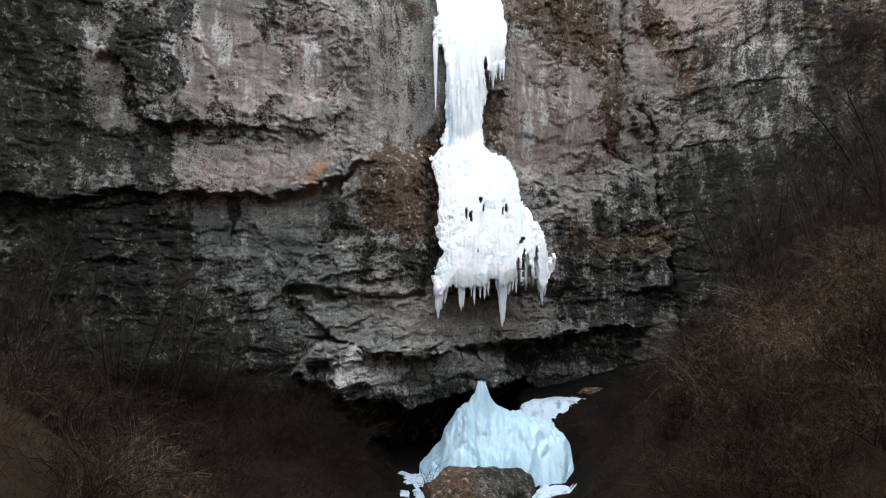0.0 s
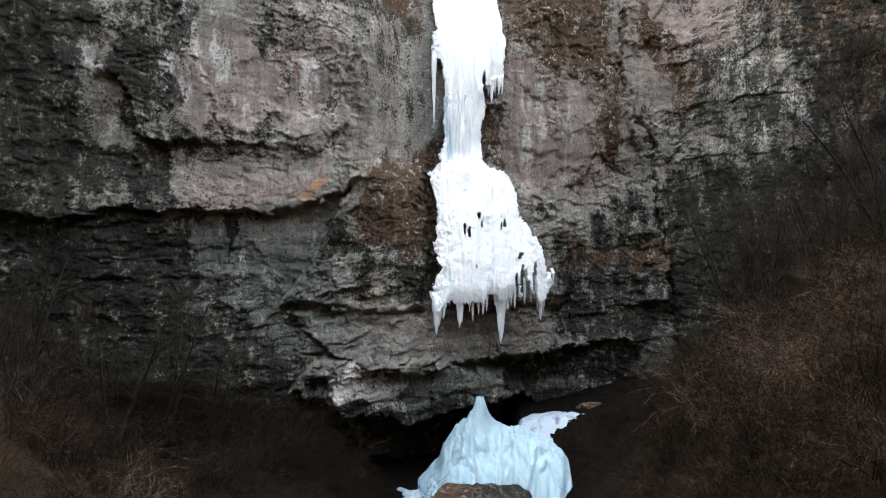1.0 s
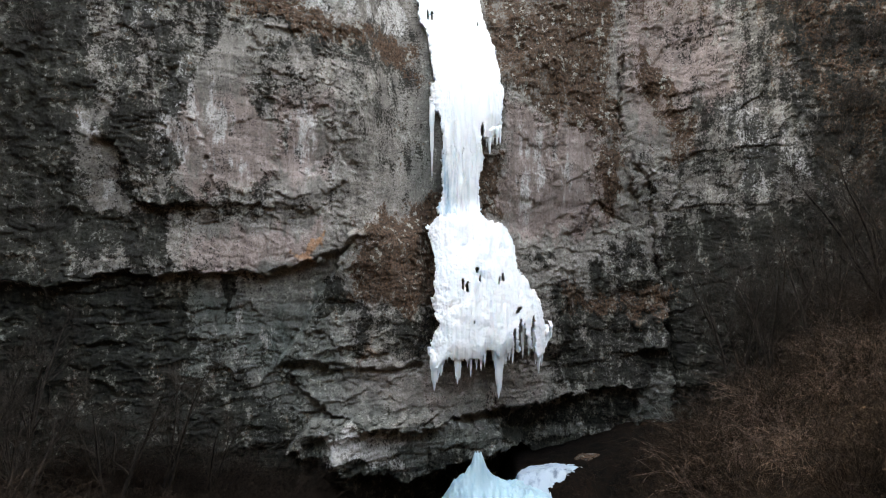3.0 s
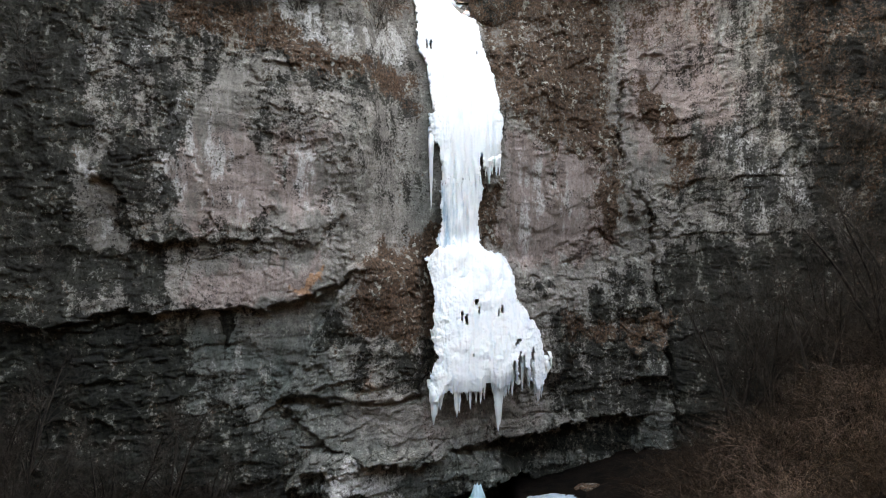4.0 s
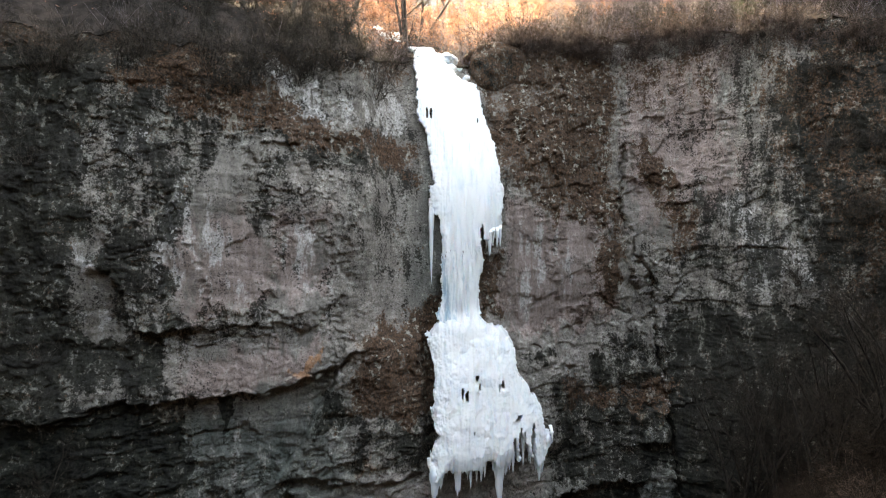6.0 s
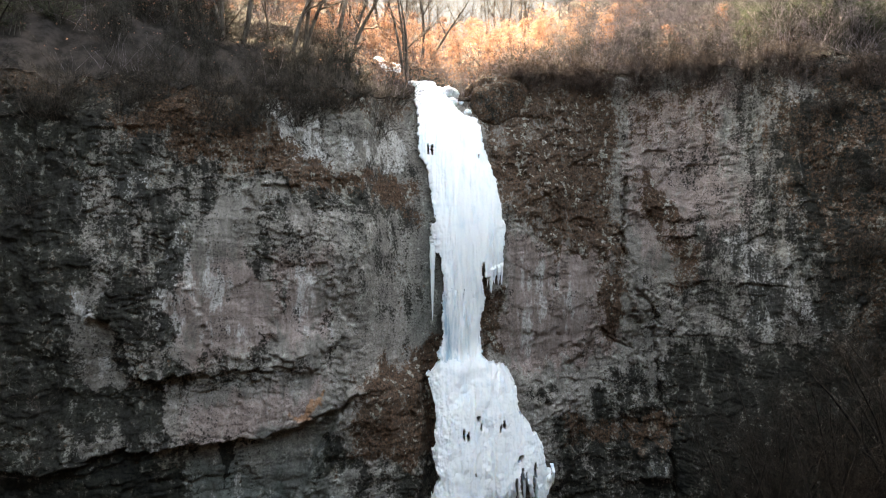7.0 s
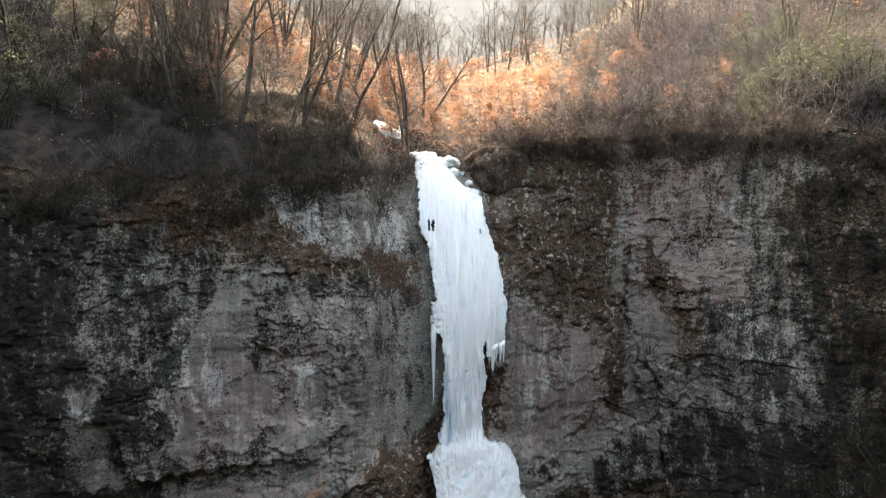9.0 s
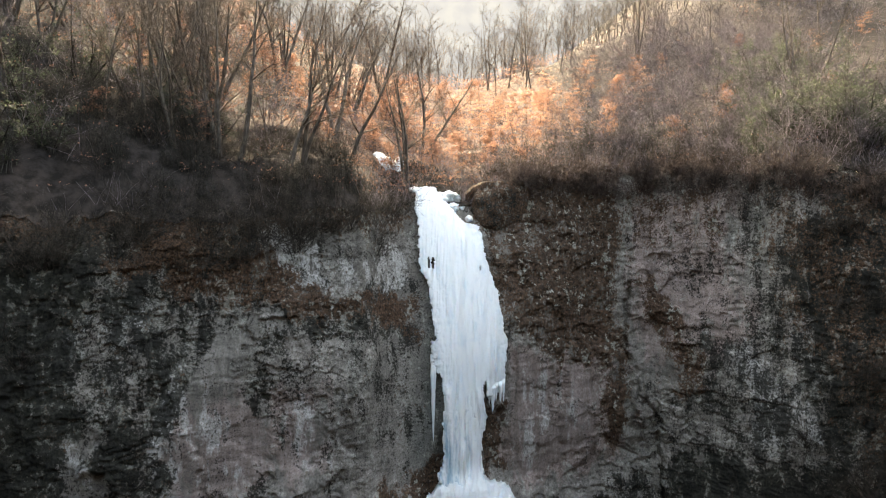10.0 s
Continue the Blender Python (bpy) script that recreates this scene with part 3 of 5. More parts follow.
    patch(cover, 2, 0.75, 0.9, [(16.8, 26.4), (18.0, 26.0), (20.2, 23.8), (22.2, 20.6), (20.5, 19.6), (18.3, 20.6), (17.6, 23)])
    patch(cover, 2, 0.8, 0.5, [(-5.9, 7.0), (-2.0, 7.3), (-1.9, 5.1), (-5.9, 5.4)])
    patch(cover, 2, 1.6, 0.05, [(12.5, 12.1), (14.3, 12.9), (14.3, 10.5), (12.9, 10.5)])
    patch(cover, 2, 0.9, 0.15, [(-9.9, 33.2), (-9.0, 33.0), (-8.1, 32.4), (-6.5, 32.1), (-5.6, 30.6), (-7.0, 29.9), (-8.1, 30.7), (-9.2, 31.8)])
    patch(cover, 2, 0.6, 0.3, [(-5.3, 31.9), (-2.4, 32.2), (-1.5, 30.1), (-3.8, 29.2), (-5.2, 29.5)])
    patch(cover, 2, 0.65, 0.8, [(-17.0, 29.5), (-13.8, 29.4), (-12.9, 27.2), (-16.7, 27.0)])
    patch(cover, 2, 0.2, 1.2, [(-13.4, 15.0), (-6.2, 15.8), (-6.7, 8.2), (-12.7, 8.0)])
    patch(stone, 0, 0.85, 1.3, [(-11.7, 24.9), (-7.9, 24.3), (-5.9, 25.2), (-5.9, 20.3), (-8.9, 19.8), (-12.7, 19.7), (-12.7, 22.5)])
    patch(stone, 0, 0.8, 0.7, [(-12.4, 18.1), (-6.2, 18.5), (-6.2, 16.7), (-7.9, 15.9), (-12.7, 15.8)])
    patch(stone, 0, 1.0, 1.0, [(4.0, 25.1), (10.1, 25.4), (12.0, 20.0), (9.7, 17.8), (4.0, 17.9)])
    patch(stone, 0, 0.35, 0.6, [(-7.9, 10.4), (-0.1, 10.3), (7.7, 9.8), (8.1, 7.7), (0.5, 7.4), (-5.6, 8.2)])
    patch(stone, 1, 1.0, 0.25, [(-7.6, 17.4), (-6.2, 17.6), (-6.2, 16.8), (-7.3, 16.7)])
    patch(stone, 1, 0.32, 0.5, [(-14.2, 19.8), (-12.5, 20.0), (-9, 19.7), (-6.5, 19.6), (-6.4, 18.2), (-10, 18.3), (-14, 18.4)])
    patch(stone, 1, 0.7, 0.4, [(-4.6, 11.6), (-3.2, 12.2), (-2.8, 10.8), (-4.6, 10.6)])
    # all stone below the overhang: grey-green, and darkened for its shade
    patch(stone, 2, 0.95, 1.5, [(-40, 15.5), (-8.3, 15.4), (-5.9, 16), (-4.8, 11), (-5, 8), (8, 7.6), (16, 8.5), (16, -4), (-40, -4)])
    patch(stone, 2, 0.8, 0.6, [(-1.0, 30), (0.4, 30), (0.4, 18), (-1.4, 18)])
    patch(cover, 0, 0.9, 0.5, [(-15.2, 19.2), (-12.8, 18.6), (-12.6, 16.2), (-15.2, 16.1), (-17.4, 16.4), (-17.2, 18.6)])
    # the left end again, darkened in colour for the vignette
    patch(cover, 0, 1.7, 0.6, [(-40, 30), (-18.0, 25.5), (-17.2, 23.6), (-17.0, 20.4), (-16.3, 18.5), (-17.2, 15.6), (-40, 15)])
    patch(cover, 0, 1.3, 0.2, [(-6.5, 14.1), (-5.3, 15.1), (-4.5, 14.7), (-4.7, 13.5), (-5.8, 13.1)])
    patch(cover, 1, 1.0, 0.3, [(12.9, 28.7), (14.5, 27.9), (15.9, 25.7), (15.8, 23.6), (14.5, 25.8), (13.6, 26.9)])
    patch(cover, 1, 1.0, 0.3, [(11.0, 22.5), (12.2, 23.2), (12.45, 21.5), (11.2, 19.7), (10.5, 21.1)])
    patch(cover, 1, 0.75, 0.6, [(3.2, 32.8), (11.5, 33.5), (11.2, 23.2), (10.1, 24.0), (7.8, 25.0), (6.3, 25.6), (3.8, 26.6)])
    # foot of the right wing, darkened in colour behind the trees
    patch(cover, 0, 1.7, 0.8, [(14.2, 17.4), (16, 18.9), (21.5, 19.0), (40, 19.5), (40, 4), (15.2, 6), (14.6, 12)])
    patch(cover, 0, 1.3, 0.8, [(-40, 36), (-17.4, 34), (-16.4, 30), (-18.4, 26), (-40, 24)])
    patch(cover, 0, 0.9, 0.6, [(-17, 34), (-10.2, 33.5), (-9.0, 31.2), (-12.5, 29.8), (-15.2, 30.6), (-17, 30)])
    # left foot, darkened in colour for shade and the bushes before it
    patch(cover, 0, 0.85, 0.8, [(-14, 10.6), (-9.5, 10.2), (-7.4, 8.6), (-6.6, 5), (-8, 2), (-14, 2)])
    # upper right end, vignette darkened into the colour
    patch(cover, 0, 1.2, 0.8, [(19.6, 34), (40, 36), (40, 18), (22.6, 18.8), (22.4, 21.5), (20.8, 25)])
    patch(cover, 1, 0.5, 0.6, [(11.9, 36), (17.8, 36), (17.6, 31.5), (11.9, 31)])
    patch(stone, 0, 0.8, 1.0, [(11.9, 36), (18, 36), (18.2, 27), (16, 24), (12, 24)])
    patch(cover, 0, 0.8, 0.2, [(4.5, 16.4), (7.3, 16.1), (7.3, 17.1), (5.2, 17.0)])
    patch(cover, 0, 0.9, 0.2, [(9.7, 16.1), (11.4, 16.0), (11.3, 13.9), (9.9, 14.3)])
    patch(cover, 0, 0.7, 0.5, [(-14.8, 23.0), (-14.1, 24.9), (-12.9, 25.7), (-12.9, 21.1), (-14.4, 19.9), (-14.8, 21.2)])
    patch(cover, 0, 0.8, 0.4, [(-9.0, 26.5), (-8.0, 26.3), (-8.0, 23.9), (-9.5, 23.9)])
    patch(cover, 1, 0.8, 0.6, [(-12.5, 33.5), (-8.6, 31.6), (-5.6, 30.0), (-1.4, 29.6), (-1.4, 26.6), (-5, 28.4), (-9, 28.8), (-16, 31)])
    # the recess under the right-hand ledge, shade painted in
    patch(cover, 0, 0.9, 0.3, [(3.0, 7.2), (12.6, 8.0), (12.6, 5.2), (4.2, 5.2)])
    cover[..., 0] *= 1 - 0.55 * plain
    cover[..., 1] *= 1 - 0.8 * plain
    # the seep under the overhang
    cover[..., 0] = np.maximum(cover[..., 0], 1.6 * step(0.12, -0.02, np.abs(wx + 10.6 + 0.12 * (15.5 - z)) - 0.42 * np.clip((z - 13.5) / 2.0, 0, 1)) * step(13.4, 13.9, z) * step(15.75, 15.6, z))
    face = np.ones(x.shape + (4,))
    face[..., 0] = plain
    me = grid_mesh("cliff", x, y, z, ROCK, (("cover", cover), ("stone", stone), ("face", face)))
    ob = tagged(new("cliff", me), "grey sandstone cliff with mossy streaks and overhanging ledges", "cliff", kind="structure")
    return cols, v[:, 0], y, z


CLIFF_X, CLIFF_V, CLIFF_Y, CLIFF_Z = build_cliff()
RIM_X, RIM_Y, RIM_Z = CLIFF_X, CLIFF_Y[-1], CLIFF_Z[-1]
SOFT_RIM_X = np.linspace(-36, 36, 289)
SOFT_RIM_Y = sum(np.interp(SOFT_RIM_X + d, RIM_X, RIM_Y) for d in np.linspace(-4, 4, 17)) / 17


def rim_y(x0, s):
    """The rim's line, evened out farther behind the edge."""
    k = step(0.5, 6.0, s)
    return np.interp(x0, RIM_X, RIM_Y) * (1 - k) + np.interp(x0, SOFT_RIM_X, SOFT_RIM_Y) * k


def on_cliff(x, z):
    """The place on the cliff's face at x and height z."""
    i = int(np.argmin(np.abs(CLIFF_X - x)))
    return Vector((x, float(np.interp(z, CLIFF_Z[:, i], CLIFF_Y[:, i])), z))


# ---- the hillside over the cliff ----
def hill(x, s):
    """Height over the rim at s metres behind it."""
    left = step(-3.6, -8.5, x)
    right = step(4.0, 14.0, x)
    bank = np.minimum(s, 3.2) * (0.42 + 0.5 * left + 0.25 * right)
    slope = 0.33 + 0.23 * step(3, 40, np.abs(x + 3))
    far = 0.05 + 0.5 * step(8, 85, np.abs(x + 4))
    bank = bank + 0.25 * np.maximum(0, -x - 12) * step(2, 14, s)
    return bank + np.clip(s - 3.0, 0, 42) * slope + np.clip(s - 45, 0, 70) * far + 0.35 * (fbm(x * 0.35 + 3, s * 0.35, 31, 4) - 0.5) * np.minimum(s, 4) + 5.0 * (fbm(x * 0.05, s * 0.04, 32, 5, 0.6) - 0.5) * step(10, 60, s)


def hill_top(x0, s):
    """Height of the hillside at s metres behind the rim's point x0; it fans out as it goes back."""
    near = math.exp(-max(s, 0) / 8.0)
    x = x0 * (1 + max(s, 0) * 0.02)
    return float(np.interp(x0, RIM_X, RIM_Z)) * near + 35.0 * (1 - near) + float(hill(np.array([x]), np.array([max(s, 0.0)]))[0])


def on_hill(x0, s):
    return Vector((x0 * (1 + max(s, 0) * 0.02), float(rim_y(x0, s)) + s, hill_top(x0, s)))


def build_hillside():
    s = np.concatenate([np.linspace(-0.25, 20, 120), np.linspace(20.5, 260, 90)])[:, None]
    x0 = np.linspace(-36, 36, 320)[None, :]
    x = x0 * (1 + np.maximum(s, 0) * 0.02)
    y = rim_y(x0, s) + s
    near = np.exp(-np.maximum(s, 0) / 8.0)
    z = np.interp(x0, RIM_X, RIM_Z) * near + 35.0 * (1 - near) + hill(x, np.maximum(s, 0)) - 0.06 * (s < 0)
    beech = np.ones(x.shape + (4,))
    beech[..., 0] = step(-17, -7, x) * step(22, 6, x) * step(3, 8, s)
    me = grid_mesh("hillside_ground", x, y, z, HILL_SOIL, (("beech", beech),))
    tagged(new("hillside_ground", me), "wooded hillside covered in orange-brown leaf litter", "hillside", kind="structure")


build_hillside()


def build_backdrop():
    """A glowing sheet, kilometres off, added for the bright haze over the valley."""
    n = Nodes("haze_glow")
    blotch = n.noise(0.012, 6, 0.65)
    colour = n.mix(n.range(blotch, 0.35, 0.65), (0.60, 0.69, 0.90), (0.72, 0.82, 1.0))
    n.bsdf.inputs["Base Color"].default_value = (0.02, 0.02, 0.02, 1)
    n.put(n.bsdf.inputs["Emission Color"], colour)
    # the emission imitates haze and glare; nothing shines here
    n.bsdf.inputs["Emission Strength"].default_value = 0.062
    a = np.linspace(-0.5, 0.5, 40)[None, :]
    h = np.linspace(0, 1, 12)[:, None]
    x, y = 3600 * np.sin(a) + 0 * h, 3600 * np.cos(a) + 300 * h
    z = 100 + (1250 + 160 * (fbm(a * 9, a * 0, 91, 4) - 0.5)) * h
    tagged(new("backdrop", grid_mesh("backdrop", x, y, z, n.material)), "glowing backdrop standing in for bright far haze", "backdrop", kind="structure")


build_backdrop()


# ---- the gully floor, its banks and added slopes out of view ----
def ground_z(x, y):
    # the steep outer values are unseen flanks, added to keep sky off the wings
    back = np.interp(x, (-80, -40, -20, -15, -10, -6, -3, 0, 3.5, 4.6, 7.7, 15, 22, 40, 80), (60, 46, 8.6, 7.2, 5.6, 3.3, 1.2, 0.9, 1.2, 3.9, 4.2, 5.7, 9, 42, 60))
    middle = np.interp(x, (-80, -40, -20, -15, -10, -6, -3, 0, 3, 6.6, 7.7, 9, 12, 17, 25, 40, 80), (60, 36, 8.4, 7, 5.4, 3.2, 0.8, 0.2, 0.2, 0.4, 1.8, 3.0, 5.6, 9, 13, 34, 60))
    front = np.interp(x, (-80, -40, -20, -11, -5.4, -3, 0, 3, 7, 11, 17, 25, 40, 80), (64, 52, 7.6, 5.0, 3.4, 1.2, -1.2, -1.0, 3.3, 8.0, 12.0, 20, 50, 64))
    near = np.interp(x, (-80, -40, -20, -7, -3, 0, 4, 9, 20, 40, 80), (66, 54, 19, 5.6, 1.0, -3.0, -2.5, 2.0, 19, 52, 66))
    a, b, c = step(43.2, 40.5, y), step(40, 29, y), step(28, 16, y)
    z = back * (1 - a) + middle * a
    z = z * (1 - b) + front * b
    z = z * (1 - c) + near * c + 0.05 * np.maximum(0, y - 43.5)
    # an unseen slope behind the camera, added to block sky light
    z = z + 0.95 * np.clip(-12 - y, 0, 60) + 0.1 * np.maximum(0, -72 - y)
    return z + 0.7 * (fbm(x * 0.4, y * 0.4, 41, 4) - 0.5) * step(46, 38, y)


def on_ground(x, y):
    return Vector((x, y, float(ground_z(np.array([x * 1.0]), np.array([y * 1.0]))[0])))


def build_ground():
    xs = np.concatenate([np.linspace(-400, -33, 20), np.linspace(-32, 32, 270), np.linspace(33, 400, 20)])[None, :]
    ys = np.concatenate([np.linspace(-900, -90, 20), np.linspace(-85, 2, 40), np.linspace(3, 54, 200)])[:, None]
    x, y = np.broadcast_arrays(xs, ys)
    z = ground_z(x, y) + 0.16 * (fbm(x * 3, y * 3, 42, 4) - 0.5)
    tagged(new("ground", grid_mesh("ground", x, y, z, GULLY_SOIL)), "dark gully floor of soil and dead leaves", "ground", kind="structure")


build_ground()

# ---- the frozen fall ----
ICE_Z = (35.6, 35.34, 34.95, 34.44, 33.98, 33.6, 33.34, 33.21, 32.7, 32.16, 31.27, 30.57, 30.3, 30.05, 29.72, 29.2, 28.54, 28.03, 27.6, 27.2, 26.68, 26.55, 26.05, 25.05, 24.85, 23.69, 23.32, 22.35, 21.56, 21.09, 20.13, 19.66, 19.19, 18.83, 18.66, 18.44, 18.34, 18.25, 17.95, 17.62, 17.12, 16.64, 16.0, 15.67, 15.04, 14.55, 14.28, 13.93, 13.61, 13.14, 12.79, 12.6, 12.35, 12.04, 11.73, 11.52, 11.13, 10.77)
ICE_LEFT = (-1.64, -1.64, -1.6, -1.55, -1.5, -1.43, -1.42, -1.38, -1.34, -1.34, -1.29, -1.22, -1.02, -0.85, -0.75, -0.68, -0.61, -0.51, -0.41, -0.35, -0.25, -0.63, -0.57, -0.54, -0.02, 0.11, 0.11, 0.11, 0.11, 0.11, 0.14, 0.14, -0.2, -0.07, -0.13, -0.45, -0.68, -0.8, -0.67, -0.61, -0.45, -0.35, -0.28, -0.31, -0.31, -0.28, -0.53, -0.43, -0.34, -0.18, 0.06, -0.06, -0.31, -0.43, -0.49, -0.49, -0.46, -0.45)
ICE_RIGHT = (-0.42, -0.2, 0.12, 0.54, 0.92, 1.23, 1.47, 2.28, 2.45, 2.58, 2.69, 2.95, 3.01, 3.08, 3.17, 3.4, 3.52, 3.58, 3.63, 3.62, 3.81, 3.88, 3.84, 3.72, 3.72, 3.71, 2.46, 2.59, 2.55, 2.38, 2.31, 2.34, 2.4, 2.46, 2.9, 3.37, 3.82, 3.85, 3.98, 4.2, 4.36, 4.41, 4.45, 4.61, 5.12, 5.45, 5.65, 5.77, 5.93, 6.02, 6.01, 6.04, 6.23, 6.5, 6.38, 6.14, 5.96, 5.91)


def ice_sheet(name, low, high, parent, label, holes=(), material=None):
    dx = 0.04

    def seam(x, level):
        sway = 2.4 if level > 20 else 0.9
        return level + sway * (fbm(x * 2.6, x * 0, 60, 4, 0.65) - 0.5)

    zs = np.arange(low - (1.2 if low > 15 else 0), high + (1.2 if high < 30 else 0) + dx, dx)[:, None]
    xs = np.arange(-2.4, 7.6, dx)[None, :]
    x, z = np.broadcast_arrays(xs, zs)
    jag = 0.16 * (fbm(x * 2.0, z * 2.0, 51, 5, 0.6) - 0.5) + 0.26 * (fbm(x * 8, z * 4.5, 52, 4, 0.65) - 0.5)
    zz = z + (0.12 + 0.3 * step(26, 24, z)) * (fbm(x * 5.5, z * 0.2, 53, 3) - 0.5)
    left = np.interp(-zz, [-q for q in ICE_Z], ICE_LEFT)
    right = np.interp(-zz, [-q for q in ICE_Z], ICE_RIGHT)
    d = np.minimum(x - left, right - x) + jag
    d = np.minimum(d, (35.55 - zz) + 0.2 * np.abs(jag))
    # the swell of the sheet follows an evened outline, so that notches in its edge leave no step
    edges = [-q for q in ICE_Z]
    soft_left = sum(np.interp(-zz + k, edges, ICE_LEFT) for k in (-1.2, -0.8, -0.4, 0, 0.4, 0.8, 1.2)) / 7
    soft_right = sum(np.interp(-zz + k, edges, ICE_RIGHT) for k in (-1.2, -0.8, -0.4, 0, 0.4, 0.8, 1.2)) / 7
    body = np.minimum(x - soft_left, soft_right - x) + jag + 0.1
    if high < 30:
        d = np.minimum(d, seam(x, high) - z + 0.14)
    if low > 15:
        d = np.minimum(d, z - seam(x, low))
    hem = np.interp(x, (-0.5, 0.1, 0.4, 2.3, 2.6, 2.9, 3.2, 3.7, 4.0, 4.4, 5.0, 5.6, 6.2), (10.2, 10.7, 11.0, 10.9, 11.4, 11.5, 10.9, 11.0, 11.3, 11.1, 11.6, 10.8, 11.2)) + 0.8 * (fbm(x * 3.2, z * 0.05, 54, 5, 0.7) - 0.5)
    d = np.minimum(d, z - hem)
    for cx, cz, rx, rz in holes:
        d = np.minimum(d, (np.hypot((x - cx + 0.5 * jag) / rx, (z - cz + 0.6 * jag) / rz) - 1 + 1.3 * (fbm(x * 9, z * 5, 62, 3) - 0.5)) * rx * 2)
    bulge = np.sqrt(np.clip(np.minimum(body, np.maximum(z - hem, 0) + 0.45), 0, 1.2) / 1.2)
    flutes = fbm(x * 2.1, z * 0.22, 55, 4) - 0.5
    fine = fbm(x * 7, z * 0.6, 56, 3) - 0.5
    lumps = np.abs(fbm(x * 0.9, z * 0.8, 57, 4) - 0.5)
    apron = step(19.5, 18, z)
    tiers = np.sin((z + 0.8 * fbm(x * 0.6, z * 0.1, 58, 3)) * 2.0) * 0.5
    crumbs = np.abs(fbm(x * 3.2, z * 2.6, 59, 5, 0.66) - 0.5)
    relief = (0.32 * flutes + 0.13 * fine) * (1 - 0.45 * apron + 1.6 * step(24.5, 23, z) * (1 - apron)) + apron * (0.26 * lumps + 0.06 * crumbs - 0.06 + 0.06 * tiers) + 0.07 * crumbs
    base = ice_line(x, z)
    front = base - (0.02 if low < 15 or low > 20 else 0.0) - 0.6 * bulge * (0.7 + 0.5 * apron) - relief * np.minimum(bulge * 1.3, 1)
    back = base + 0.35 + 0.3 * bulge
    keep_point = d > 0
    cell = keep_point[:-1, :-1] & keep_point[1:, 1:] & keep_point[:-1, 1:] & keep_point[1:, :-1]
    bm = bmesh.new()
    for plane in (front, back):
        bm.from_mesh(grid_mesh(name, x, plane, z, ICE, keep=cell))
    rim = [e for e in bm.edges if e.is_boundary]
    half = len(bm.verts) // 2
    bm.verts.ensure_lookup_table()
    bm.verts.index_update()
    for e in rim:
        a, b = e.verts
        if a.index < half:
            bm.faces.new((a, b, bm.verts[b.index + half], bm.verts[a.index + half])).smooth = True
    bmesh.ops.recalc_face_normals(bm, faces=bm.faces)
    me = bpy.data.meshes.new(name)
    bm.to_mesh(me)
    bm.free()
    me.materials.append(material or ICE)
    return sub(name, me, parent, label)


def icicle_mesh(top, length, width, depth, seed, material):
    """A fluted, slightly bent icicle that hangs from the origin."""
    rng = random.Random(seed)
    sides, rings = 12, 22
    co, faces = [], []
    phase = [rng.uniform(0, 6.28) for _ in range(4)]
    for i in range(rings + 1):
        f = i / rings
        r = (1 - f) ** 0.75 * (1 + 0.13 * math.sin(f * 19 + phase[0]) + 0.07 * math.sin(f * 41 + phase[1])) + 0.02
        for k in range(sides):
            w = 2 * math.pi * k / sides
            rr = r * (1 + 0.16 * math.sin(3 * w + phase[2] + 2 * f) + 0.08 * math.sin(5 * w + phase[3]))
            co.append((width * rr * math.cos(w) + 0.05 * width * math.sin(f * 5 + phase[0]), depth * rr * math.sin(w) + 0.7 * max(0.0, 1 - f / 0.3) ** 2, 0.25 * top - f * (length + 0.25 * top)))
    for i in range(rings):
        for k in range(sides):
            k2 = (k + 1) % sides
            faces.append((i * sides + k, i * sides + k2, (i + 1) * sides + k2, (i + 1) * sides + k))
    me = bpy.data.meshes.new("icicle")
    fill_mesh(me, co, faces)
    me.materials.append(material)
    return me


